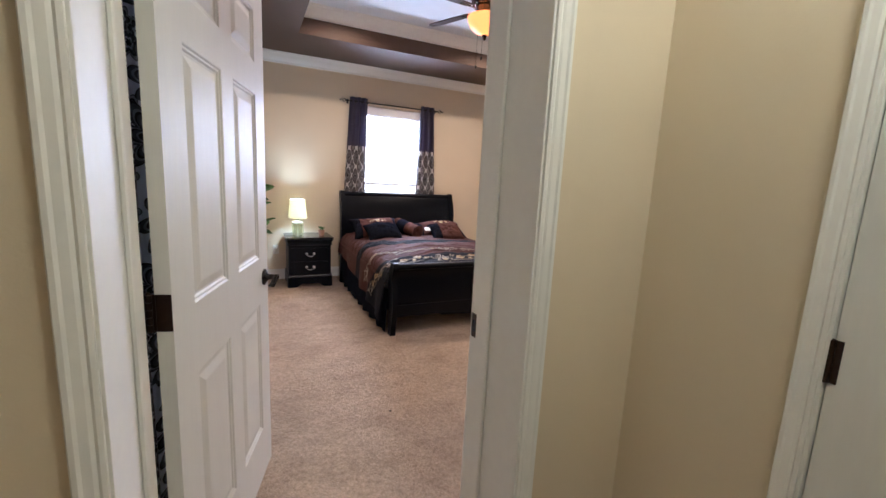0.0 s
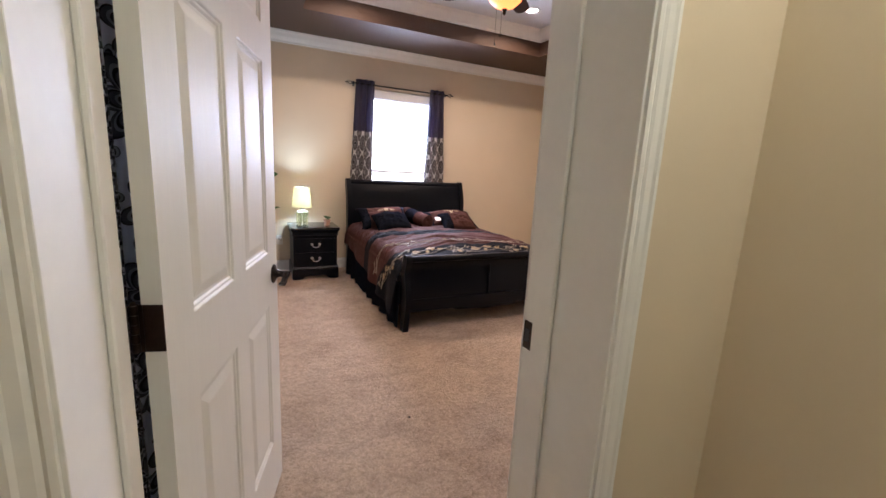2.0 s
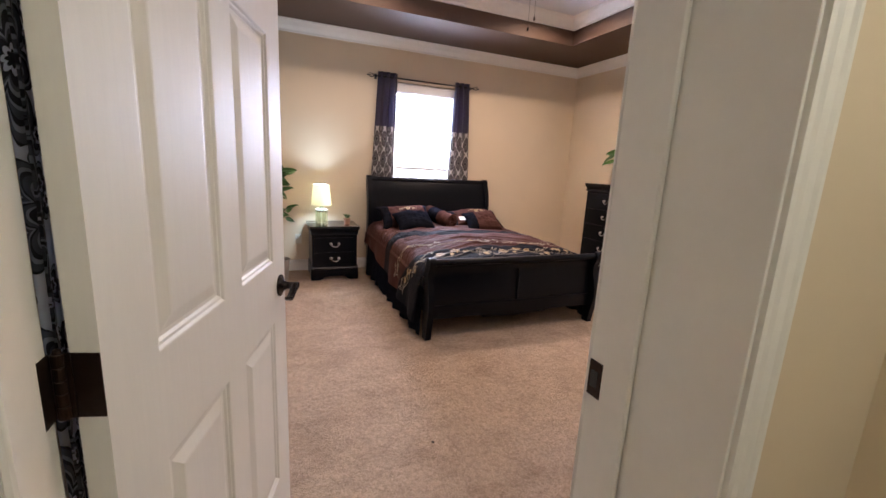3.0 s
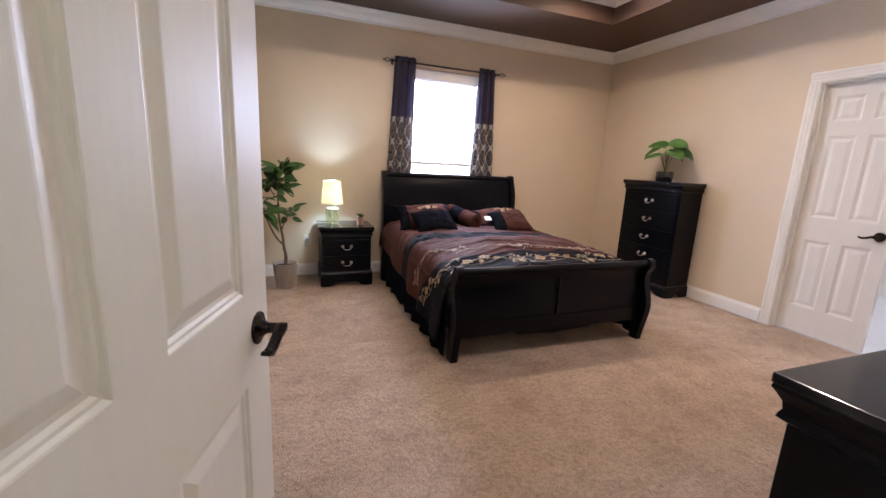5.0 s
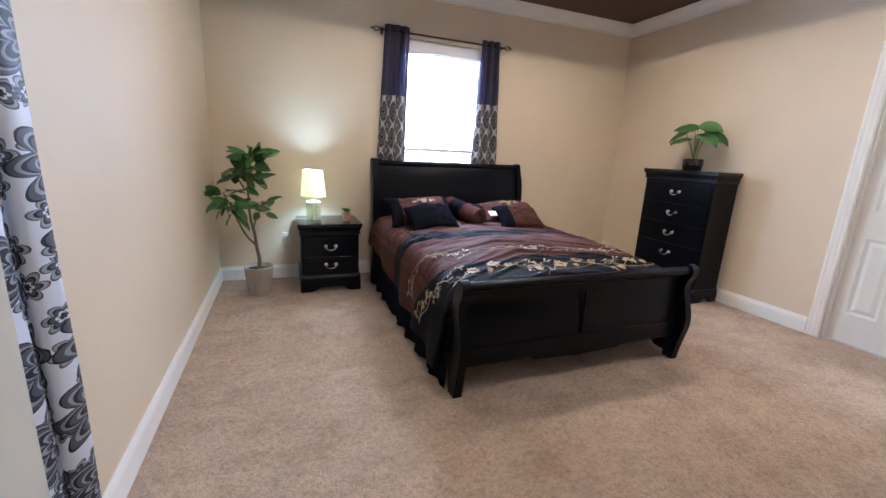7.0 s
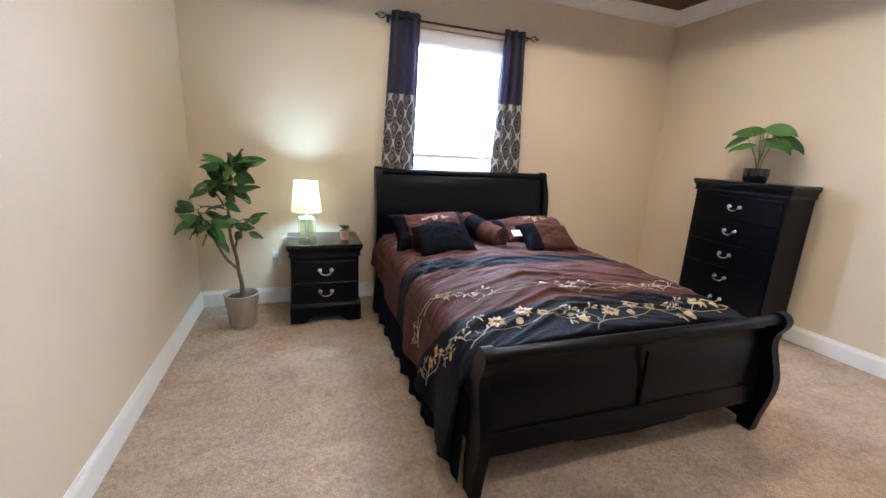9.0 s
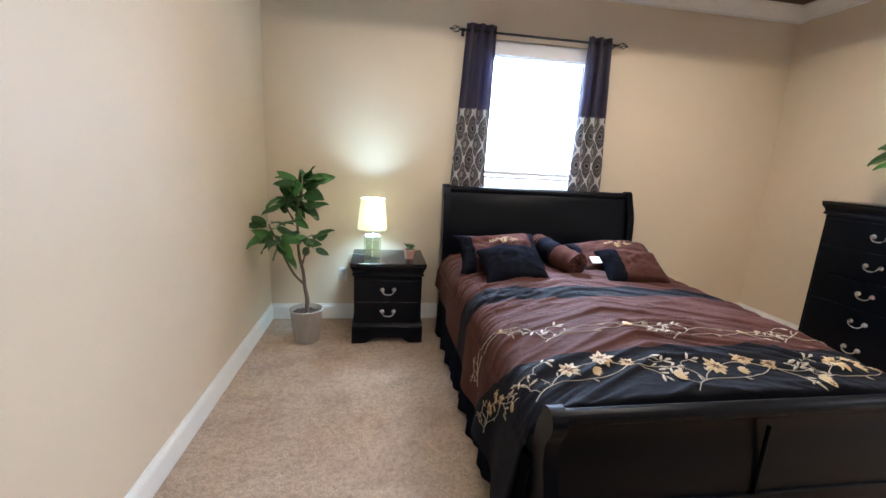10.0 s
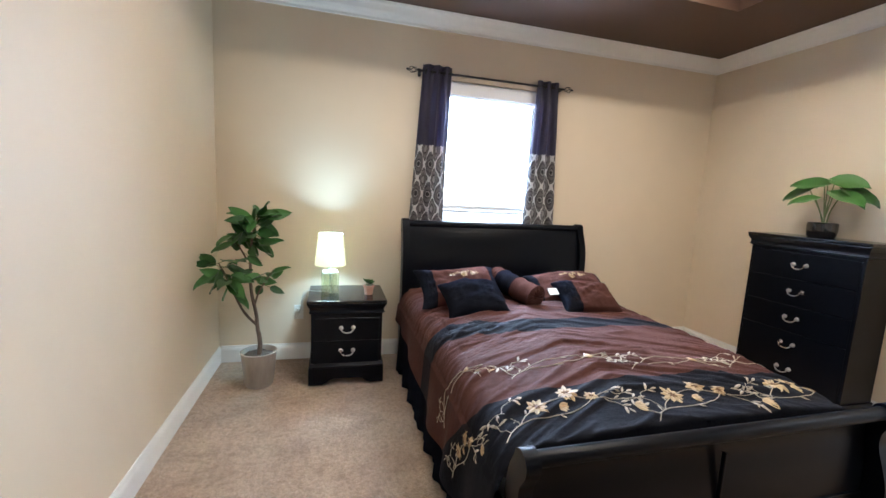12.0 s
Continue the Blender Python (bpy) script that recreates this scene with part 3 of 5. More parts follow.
setting("door_jamb", b, M_TRIM, "white painted closet door jamb", "door frame")


def lever(parent, x, z, y_face, out, way):
    """A lever set: rosette, round neck and a flat tapering blade with a curled end; out: -1 or 1 along y; way: -1 or 1 along x."""
    b = lathe(bmesh.new(), [(0, 0), (0.034, 0), (0.0355, 0.003), (0.034, 0.006), (0.030, 0.008), (0.022, 0.011), (0.016, 0.016), (0.0125, 0.022), (0.0115, 0.026), (0.013, 0.028), (0.0115, 0.030), (0.0115, 0.052), (0, 0.052)], steps=28)
    bmesh.ops.rotate(b, verts=b.verts, matrix=Matrix.Rotation(radians(90 if out < 0 else -90), 3, "X"))
    bmesh.ops.translate(b, verts=b.verts, vec=(x, y_face, z))
    upper = smooth_path([(-0.013, 0.008, 0), (0.004, 0.012, 0), (0.030, 0.005, 0), (0.056, -0.006, 0), (0.080, -0.011, 0), (0.100, -0.006, 0)], 4)
    lower = smooth_path([(0.104, -0.013, 0), (0.082, -0.024, 0), (0.056, -0.022, 0), (0.030, -0.013, 0), (0.006, -0.011, 0), (-0.012, -0.008, 0)], 4)
    blade = prism(bmesh.new(), [(x + way * q[0], z + q[1]) for q in upper + lower], "y", *sorted((y_face + out * 0.041, y_face + out * 0.060)))
    bmesh.ops.bevel(blade, geom=[e for e in blade.edges if abs(e.verts[0].co.y - e.verts[1].co.y) < 1e-6], offset=0.003, segments=2, affect="EDGES", profile=0.6)
    tmp = bpy.data.meshes.new("tmp")
    blade.to_mesh(tmp)
    blade.free()
    b.from_mesh(tmp)
    bpy.data.meshes.remove(tmp)
    return part("door_handle", b, M_BRONZE, parent, "dark bronze lever handle", True)


def six_panel_door(name, at, turn, w, label, hinge_side=True):
    """A moulded six-panel leaf from its hinge edge at x = 0; its two faces lie at y = 0 and y = -t."""
    h, t = 2.02, 0.036
    ob = new(name)
    ob.matrix_basis = pose(*at, 0, 0, turn)
    tagged(ob, label, "door", "", "structure")
    st, mu = w * 0.142, w * 0.119
    pw = (w - 2 * st - mu) / 2
    cols = ((st, st + pw), (st + pw + mu, w - st))
    rows = ((0.22, 0.785), (0.975, 1.62), (1.73, 1.92))
    b = bmesh.new()
    for x0, x1 in ((0, st), (st + pw, st + pw + mu), (w - st, w)):
        box(b, x0, x1, -t, 0, 0, h)
    zs = [0.0] + [z for r in rows for z in r] + [h]
    for i in range(0, len(zs), 2):
        for x0, x1 in cols:
            box(b, x0, x1, -t, 0, zs[i], zs[i + 1])
    bmesh.ops.remove_doubles(b, verts=b.verts, dist=1e-5)
    part("leaf_frame", b, M_DOOR, ob)
    for x0, x1 in cols:
        for z0, z1 in rows:
            b = bmesh.new()
            # sticking slopes in, a flat margin, then the raised field
            for face, out in ((0.0, 1), (-t, -1)):
                loops = []
                for inset, dep in ((0.0, 0.0), (0.003, 0.001), (0.007, 0.005), (0.012, 0.0055), (0.017, 0.0095), (0.024, 0.010), (0.048, 0.003), (0.052, 0.0025)):
                    y = face - out * dep
                    loops.append([b.verts.new(p) for p in ((x0 + inset, y, z0 + inset), (x1 - inset, y, z0 + inset), (x1 - inset, y, z1 - inset), (x0 + inset, y, z1 - inset))])
                for p, q in zip(loops, loops[1:]):
                    for c in range(4):
                        b.faces.new((p[c], p[(c + 1) % 4], q[(c + 1) % 4], q[c]))
                b.faces.new(loops[-1])
            bmesh.ops.recalc_face_normals(b, faces=b.faces)
            part("panel", b, M_DOOR, ob)
    return ob


door = six_panel_door("door_1", (0.367, YD + 0.004, 0.012), 74.4, 0.852, "white six-panel interior door standing open")
lever(door, 0.852 - 0.062, 0.886, -0.036, -1, -1)
lever(door, 0.852 - 0.062, 0.886, 0.0, 1, -1)
part("latch_plate", boxed(0.8515, 0.8535, -0.031, -0.005, 0.862, 0.932, bevel=0.0006), M_RUST, door, "dark bronze latch plate")
for z in (0.20, 0.945, 1.76):
    b = boxed(-0.0022, 0.0, -0.036, -0.002, z, z + 0.089, bevel=0.0008)
    box(b, -0.0022, -0.0004, -0.002, 0.008, z, z + 0.089)
    for k in range(5):
        lathe(b, [(0, 0), (0.0072, 0), (0.0078, 0.001), (0.0078, 0.0162), (0.0072, 0.0172), (0, 0.0172)], (-0.003, 0.0115, z + 0.0178 * k), 14)
    lathe(b, [(0, 0), (0.005, 0), (0.004, 0.005), (0, 0.007)], (-0.003, 0.0115, z + 0.089), 10)
    part("hinge", b, M_RUST, door, "dark bronze butt hinge")
far_door = six_panel_door("door_2", (XR + 0.094, BY1 - 0.003, 0.012), -90, 0.60, "white six-panel leaf of the bathroom double door, closed")
lever(far_door, 0.60 - 0.06, 0.885, -0.036, -1, -1)
hall_door = six_panel_door("door_3", (HX + 0.046, 0.787, 0.012), -90, 0.785, "white six-panel closet door, closed")
for z in (0.20, 0.96, 1.76):
    b = bmesh.new()
    lathe(b, [(0, 0), (0.007, 0), (0.007, 0.089), (0, 0.092)], (-0.003, -0.040, z), 12)
    box(b, -0.003, 0.014, -0.0385, -0.0355, z, z + 0.089)
    part("hinge", b, M_RUST, hall_door, "worn bronze butt hinge")

# window
win = new("window_1")
tagged(win, "white vinyl single-hung window, bright daylight outside", "window", "", "structure")
b = bmesh.new()
for x0, x1, z0, z1 in ((WX0, WX0 + 0.05, WZ0, WZ1), (WX1 - 0.05, WX1, WZ0, WZ1), (WX0 + 0.05, WX1 - 0.05, WZ0, WZ0 + 0.05), (WX0 + 0.05, WX1 - 0.05, WZ1 - 0.05, WZ1)):
    box(b, x0, x1, YB + 0.07, YB + 0.13, z0, z1, bevel=0.003)
part("window_frame", b, M_VINYL, win)
part("meeting_rail", boxed(WX0 + 0.05, WX1 - 0.05, YB + 0.075, YB + 0.115, 1.252, 1.284, bevel=0.004), M_VINYL, win)
part("sash_rail", boxed(WX0 + 0.05, WX1 - 0.05, YB + 0.078, YB + 0.112, 1.222, 1.238, bevel=0.003), M_VINYL, win)
for z0, z1 in ((WZ0 + 0.05, 1.222), (1.284, WZ1 - 0.05)):
    p = part("pane", boxed(WX0 + 0.05, WX1 - 0.05, YB + 0.095, YB + 0.099, z0, z1), M_PANE, win)
    p.visible_shadow = False
part("window_sill", boxed(WX0 - 0.02, WX1 + 0.02, YB - 0.03, YB + 0.07, WZ0 - 0.022, WZ0, bevel=0.005), M_TRIM, win)
win2 = new("window_2")
tagged(win2, "white vinyl side window behind the long curtain", "window", "", "structure")
b = bmesh.new()
for y0, y1, z0, z1 in ((VY0, VY0 + 0.05, VZ0, VZ1), (VY1 - 0.05, VY1, VZ0, VZ1), (VY0 + 0.05, VY1 - 0.05, VZ0, VZ0 + 0.05), (VY0 + 0.05, VY1 - 0.05, VZ1 - 0.05, VZ1)):
    box(b, XL - 0.13, XL - 0.07, y0, y1, z0, z1, bevel=0.003)
part("window_frame", b, M_VINYL, win2)
p = part("pane", boxed(XL - 0.104, XL - 0.100, VY0 + 0.05, VY1 - 0.05, VZ0 + 0.05, VZ1 - 0.05), M_PANE, win2)
p.visible_shadow = False
blind = thing("window_blind", (0, 0, 0), "white window blind raised to a stack under its valance", "blind")
part("valance", boxed(WX0 + 0.004, WX1 - 0.004, YB + 0.004, YB + 0.018, 2.175, 2.28, bevel=0.004), M_BLIND, blind)
part("headrail", boxed(WX0 + 0.006, WX1 - 0.006, YB + 0.020, YB + 0.062, 2.22, 2.282, bevel=0.003), M_BLIND, blind)
for i in range(8):
    z = 2.162 + i * 0.007
    part("slat", boxed(WX0 + 0.008, WX1 - 0.008, YB + 0.020, YB + 0.066, z, z + 0.003), M_BLIND, blind)
# outside
g = bmesh.new()
box(g, -300, 300, YB + 0.16, 600, -0.5, -0.3)
setting("ground", g, M_GLARE_YARD, "yard outside the window, its colour paled to stand for glare", "yard")
n = Nodes("bright_sky_haze")
n.bsdf.inputs["Base Color"].default_value = (0.8, 0.85, 0.9, 1)
n.bsdf.inputs["Emission Color"].default_value = (0.88, 0.95, 1.0, 1)
n.bsdf.inputs["Emission Strength"].default_value = 5.0
M_HAZE = n.mat
setting("backdrop", boxed(-60, 60, 62, 62.2, -0.3, 50), M_HAZE, "hazy bright sky in the distance", "sky")

# ---- ceiling fan and lamps ----


def ceiling_fan():
    f = thing("ceiling_fan", (2.43, 3.70, 3.06), "bronze ceiling fan with walnut blades and an amber bowl light", "ceiling fan")
    part("canopy", lathe(bmesh.new(), [(0, -0.02), (0.07, -0.02), (0.068, -0.03), (0.04, -0.05), (0.015, -0.055), (0, -0.055)]), M_BRONZE, f, "", True)
    part("downrod", lathe(bmesh.new(), [(0, -0.05), (0.011, -0.05), (0.011, -0.13), (0, -0.13)], steps=14), M_BRONZE, f, "", True)
    part("motor_housing", lathe(bmesh.new(), [(0, -0.12), (0.05, -0.12), (0.10, -0.135), (0.125, -0.16), (0.128, -0.20), (0.115, -0.225), (0.09, -0.24), (0.10, -0.25), (0.075, -0.27), (0.06, -0.30), (0.085, -0.315), (0.09, -0.325), (0, -0.325)], steps=36), M_BRONZE, f, "", True)
    vent = mesh_of("vent", lathe(bmesh.new(), [(0, -0.008), (0.006, -0.006), (0.006, 0.006), (0, 0.008)], steps=8), M_FANWOOD)
    for k in range(24):
        a = 2 * math.pi * k / 24
        vo = new("vent", vent)
        vo.parent = f
        vo.matrix_basis = pose(0.127 * math.cos(a), 0.127 * math.sin(a), -0.18)
    part("bowl", lathe(bmesh.new(), [(0.150, -0.318), (0.155, -0.322), (0.150, -0.35), (0.128, -0.40), (0.085, -0.44), (0.03, -0.462), (0.012, -0.465), (0.012, -0.46), (0.083, -0.434), (0.124, -0.396), (0.145, -0.348), (0.149, -0.320)], steps=40), M_BOWL, f, "glowing amber alabaster glass bowl", True)
    part("finial", lathe(bmesh.new(), [(0, -0.455), (0.02, -0.458), (0.024, -0.468), (0.012, -0.478), (0.016, -0.488), (0.006, -0.505), (0, -0.508)], steps=16), M_BRONZE, f, "", True)
    for k, ln in ((0, 0.17), (1, 0.25)):
        c = bmesh.new()
        x0 = 0.03 - 0.05 * k
        tube(c, [(x0, 0.09, -0.32), (x0, 0.09, -0.45 - ln)], 0.0012, sides=6)
        lathe(c, [(0, -0.02), (0.007, -0.012), (0.007, 0.006), (0, 0.014)], (x0, 0.09, -0.45 - ln), 10)
        part("pull_chain", c, M_BRONZE, f)
    outline = [(0.17, -0.052), (0.30, -0.066), (0.52, -0.070), (0.60, -0.062), (0.635, -0.03), (0.635, 0.03), (0.60, 0.062), (0.52, 0.070), (0.30, 0.066), (0.17, 0.052)]
    for k in range(5):
        m = pose(0, 0, -0.262, 0, 0, 72 * k + 42) @ pose(0, 0, 0, -12, 0, 0)
        bl = part("blade", prism(bmesh.new(), outline, "z", -0.004, 0.004), M_FANWOOD, f, "", False, m)
        arm = bmesh.new()
        prism(arm, [(0.10, -0.018), (0.17, -0.012), (0.24, -0.04), (0.27, 0.0), (0.24, 0.04), (0.17, 0.012), (0.10, 0.018)], "z", -0.010, -0.005)
        part("blade_arm", arm, M_BRONZE, bl)
    for cx, cy in ((1.52, 4.60), (3.33, 4.60), (1.52, 2.88), (3.33, 2.88)):
        c = thing("recessed_light", (cx, cy, ZU), "white recessed ceiling light, switched on", "ceiling light", "lights of the tray ceiling")
        part("trim_ring", lathe(bmesh.new(), [(0.065, -0.001), (0.095, -0.001), (0.092, -0.006), (0.07, -0.008), (0.065, -0.004)], steps=32), M_VINYL, c, "", True)
        part("bulb", lathe(bmesh.new(), [(0, -0.003), (0.064, -0.003), (0.064, -0.001), (0, -0.001)], steps=28), M_CANGLOW, c, "glowing bulb")


ceiling_fan()
# out-of-view fixture, added to account for the hall lamp
hd = thing("unseen_hall_light", (1.28, 0.42, 2.62), "white flush dome light added out of view on the hall ceiling", "ceiling light")
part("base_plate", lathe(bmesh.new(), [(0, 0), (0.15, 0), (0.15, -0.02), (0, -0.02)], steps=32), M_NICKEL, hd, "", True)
part("dome", lathe(bmesh.new(), [(0.14, -0.02), (0.13, -0.05), (0.08, -0.085), (0, -0.095)], steps=32), M_CANGLOW, hd, "glowing dome of the unseen hall light", True)

# ---- black case furniture ----


def bail_pull(parent, x, y, z):
    b = bmesh.new()
    for s in (-1, 1):
        r = lathe(bmesh.new(), [(0, 0), (0.015, 0), (0.016, 0.003), (0.011, 0.007), (0.008, 0.016), (0.010, 0.019), (0.007, 0.024), (0, 0.025)], steps=16)
        bmesh.ops.rotate(r, verts=r.verts, matrix=Matrix.Rotation(radians(90), 3, "X"))
        bmesh.ops.translate(r, verts=r.verts, vec=(x + s * 0.042, y, z))
        tmp = bpy.data.meshes.new("tmp")
        r.to_mesh(tmp)
        r.free()
        b.from_mesh(tmp)
        bpy.data.meshes.remove(tmp)
    tube(b, smooth_path([(x - 0.042, y - 0.02, z), (x - 0.035, y - 0.024, z - 0.018), (x - 0.014, y - 0.026, z - 0.029), (x + 0.014, y - 0.026, z - 0.029), (x + 0.035, y - 0.024, z - 0.018), (x + 0.042, y - 0.02, z)]), 0.0042, sides=8)
    part("handle", b, M_NICKEL, parent, "brushed nickel bail pull", True)


def case_piece(name, at, turn, w, d, h, columns, centres, label, category, base=0.135, scale=1.0):
    """A case with a moulded top, an ogee frieze, overlapping drawers and a bracket base. Its front faces -y; at is the middle of the back's foot."""
    c = thing(name, at, label, category, "", turn)
    hw, o = w / 2, 0.028 * scale
    b = boxed(-hw - o, hw + o, -d - o, 0, h - 0.022 * scale, h, bevel=0.006, segments=2)
    part("top", b, M_BLACKTOP, c)
    fz = h - 0.022 * scale
    fh = 0.075 * scale
    prof = [(0.024, 0.0), (0.026, -0.008), (0.018, -0.020), (0.010, -0.034), (0.008, -0.05), (0.012, -0.060), (0.014, -0.068), (0.004, -0.075)]
    b = bmesh.new()
    rows = []
    for i, z in prof:
        i, z = i * scale, z * scale
        rows.append([b.verts.new(p) for p in ((-hw - i, 0, fz + z), (-hw - i, -d - i, fz + z), (hw + i, -d - i, fz + z), (hw + i, 0, fz + z))])
    for p, q in zip(rows, rows[1:]):
        for k in range(4):
            b.faces.new((p[k], p[(k + 1) % 4], q[(k + 1) % 4], q[k]))
    b.faces.new(rows[-1])
    bmesh.ops.recalc_face_normals(b, faces=b.faces)
    part("frieze", b, M_BLACKWOOD, c)
    part("body", boxed(-hw, hw, -d, 0, base, fz - fh, bevel=0.003), M_BLACKWOOD, c)
    gap = abs(centres[0] - centres[1])
    cw = (w - 0.03) / columns
    for j in range(columns):
        x0 = -hw + 0.015 + j * cw
        for z in centres:
            z1 = min(z + gap / 2 - 0.002, fz - fh - 0.006)
            dr = part("drawer", boxed(x0 + 0.006, x0 + cw - 0.006, -d - 0.007, -d - 0.0005, z - gap / 2 + 0.002, z1, bevel=0.002), M_BLACKWOOD, c)
            bail_pull(dr, x0 + cw / 2, -d - 0.007, z + 0.012)
    # plinth with a moulded upper edge and cut-out brackets
    e = 0.014
    b = bmesh.new()
    foot = min(0.12, w * 0.22)
    outline = [(-hw - e, 0), (-hw + foot - 0.03, 0), (-hw + foot, 0.012), (-hw + foot + 0.02, 0.032), (-hw + foot + 0.05, 0.040), (hw - foot - 0.05, 0.040), (hw - foot - 0.02, 0.032), (hw - foot, 0.012), (hw - foot + 0.03, 0), (hw + e, 0), (hw + e, base - 0.03), (-hw - e, base - 0.03)]
    prism(b, outline, "y", -d - 0.02, -d + 0.004)
    for s in (-1, 1):
        x0, x1 = sorted((s * (hw + e), s * (hw - 0.006)))
        prism(b, [(-d + 0.004, 0), (-d + 0.09, 0), (-d + 0.12, 0.038), (-0.12, 0.038), (-0.09, 0), (0, 0), (0, base - 0.03), (-d + 0.004, base - 0.03)], "x", x0, x1)
    prism(b, [(-d - 0.02, base - 0.029), (-d - 0.022, base - 0.022), (-d - 0.012, base - 0.010), (-d - 0.004, base), (-0.001, base), (-0.001, base - 0.029)], "x", -hw - e + 0.002, hw + e - 0.002)
    part("base", b, M_BLACKWOOD, c)
    return c


case_piece("nightstand", (1.205, YB - 0.03, 0), 0, 0.488, 0.455, 0.605, 1, (0.395, 0.23), "black lacquered two-drawer nightstand beside the bed", "nightstand", 0.15)
case_piece("chest_of_drawers", (XR - 0.018, 4.750, 0), -90, 0.735, 0.298, 1.20, 1, (0.985, 0.79, 0.595, 0.40, 0.215), "tall black lacquered five-drawer chest against the wall", "chest", 0.12)
case_piece("dresser", (2.56, YD + 0.02, 0), 180, 1.50, 0.375, 0.805, 2, (0.60, 0.42, 0.24), "long low black lacquered dresser with a glossy top", "dresser", 0.13, 1.25)

# ---- sleigh bed ----
BX, BY = 2.43, 3.60
HW = 0.80


def slab_profile(line, thick):
    """A closed outline that follows a line of (p, q, half-thickness scale)."""
    pts = [Vector((p, q, 0)) for p, q in line]
    pts = smooth_path(pts, 5)
    left, right = [], []
    for i, q in enumerate(pts):
        d = (pts[min(i + 1, len(pts) - 1)] - pts[max(i - 1, 0)]).normalized()
        n = Vector((-d.y, d.x, 0))
        left.append(((q + n * thick)[0], (q + n * thick)[1]))
        right.append(((q - n * thick)[0], (q - n * thick)[1]))
    return left + right[::-1]


def sleigh_bed():
    bed = thing("sleigh_bed", (BX, BY, 0), "black lacquered queen-size sleigh bed with scrolled ends", "bed")
    # footboard: local y runs from the foot towards the head
    foot_panel = [(0.075, 0.17), (0.060, 0.28), (0.066, 0.40), (0.080, 0.50), (0.070, 0.565), (0.045, 0.60)]
    fb = part("footboard", prism(bmesh.new(), slab_profile(foot_panel, 0.012), "x", -HW + 0.04, HW - 0.04), M_BLACKWOOD, bed, "", True)
    roll = lathe(bmesh.new(), [(0, -HW + 0.045), (0.026, -HW + 0.045), (0.026, HW - 0.045), (0, HW - 0.045)], steps=20)
    bmesh.ops.rotate(roll, verts=roll.verts, matrix=Matrix.Rotation(radians(90), 3, "Y"))
    bmesh.ops.translate(roll, verts=roll.verts, vec=(0, 0.028, 0.605))
    part("top_roll", roll, M_BLACKWOOD, fb, "", True)
    part("foot_rail", boxed(-HW + 0.04, HW - 0.04, 0.040, 0.085, 0.155, 0.262, bevel=0.006, segments=2), M_BLACKWOOD, fb)
    part("apron", prism(bmesh.new(), [(-0.34, 0.155), (-0.30, 0.137), (-0.12, 0.130), (0.0, 0.122), (0.12, 0.130), (0.30, 0.137), (0.34, 0.155)], "y", 0.048, 0.078), M_BLACKWOOD, fb)
    part("centre_stile", boxed(-0.006, 0.006, 0.033, 0.050, 0.264, 0.525, bevel=0.002), M_BLACKWOOD, fb)
    outer = [(0.020, 0.0), (0.008, 0.08), (-0.012, 0.17), (-0.028, 0.25), (-0.026, 0.32), (-0.004, 0.40), (0.016, 0.47), (0.012, 0.53), (-0.014, 0.575), (-0.020, 0.61), (-0.004, 0.637), (0.026, 0.645), (0.052, 0.632), (0.062, 0.605)]
    inner = [(0.086, 0.56), (0.104, 0.48), (0.100, 0.40), (0.088, 0.30), (0.092, 0.20), (0.100, 0.13), (0.094, 0.06), (0.090, 0.0)]
    post = [(p[0], p[1]) for p in smooth_path([(a, b, 0) for a, b in outer], 3) + smooth_path([(a, b, 0) for a, b in inner], 3)]
    for s in (-1, 1):
        b = prism(bmesh.new(), post, "x", *sorted((s * (HW - 0.048), s * HW)))
        part("foot_post", b, M_BLACKWOOD, bed, "", True)
    # headboard
    Y = YB - 0.195 - BY
    head_panel = [(Y + 0.02, 0.25), (Y - 0.005, 0.50), (Y - 0.005, 0.75), (Y + 0.015, 0.95), (Y + 0.04, 1.06), (Y + 0.065, 1.12)]
    hb = part("headboard", prism(bmesh.new(), slab_profile(head_panel, 0.013), "x", -HW + 0.04, HW - 0.04), M_BLACKWOOD, bed, "", True)
    roll = lathe(bmesh.new(), [(0, -HW + 0.04), (0.03, -HW + 0.04), (0.03, HW - 0.04), (0, HW - 0.04)], steps=20)
    bmesh.ops.rotate(roll, verts=roll.verts, matrix=Matrix.Rotation(radians(90), 3, "Y"))
    bmesh.ops.translate(roll, verts=roll.verts, vec=(0, Y + 0.066, 1.125))
    part("top_roll", roll, M_BLACKWOOD, hb, "", True)
    outer = [(Y + 0.055, 0.0), (Y + 0.05, 0.2), (Y + 0.04, 0.5), (Y + 0.045, 0.8), (Y + 0.065, 0.95), (Y + 0.10, 1.06), (Y + 0.112, 1.12), (Y + 0.095, 1.158), (Y + 0.062, 1.165), (Y + 0.035, 1.145)]
    inner = [(Y + 0.016, 1.08), (Y - 0.025, 0.98), (Y - 0.045, 0.85), (Y - 0.045, 0.6), (Y - 0.035, 0.3), (Y - 0.03, 0.0)]
    post = [(p[0], p[1]) for p in smooth_path([(a, b, 0) for a, b in outer], 3) + smooth_path([(a, b, 0) for a, b in inner], 3)]
    for s in (-1, 1):
        part("head_post", prism(bmesh.new(), post, "x", *sorted((s * (HW - 0.048), s * (HW + 0.008)))), M_BLACKWOOD, bed, "", True)
    for s in (-1, 1):
        part("side_rail", boxed(*sorted((s * (HW - 0.035), s * (HW - 0.01))), 0.10, Y + 0.02, 0.20, 0.36, bevel=0.004), M_BLACKWOOD, bed)
    for k in range(5):
        y = 0.3 + k * (Y - 0.5) / 4
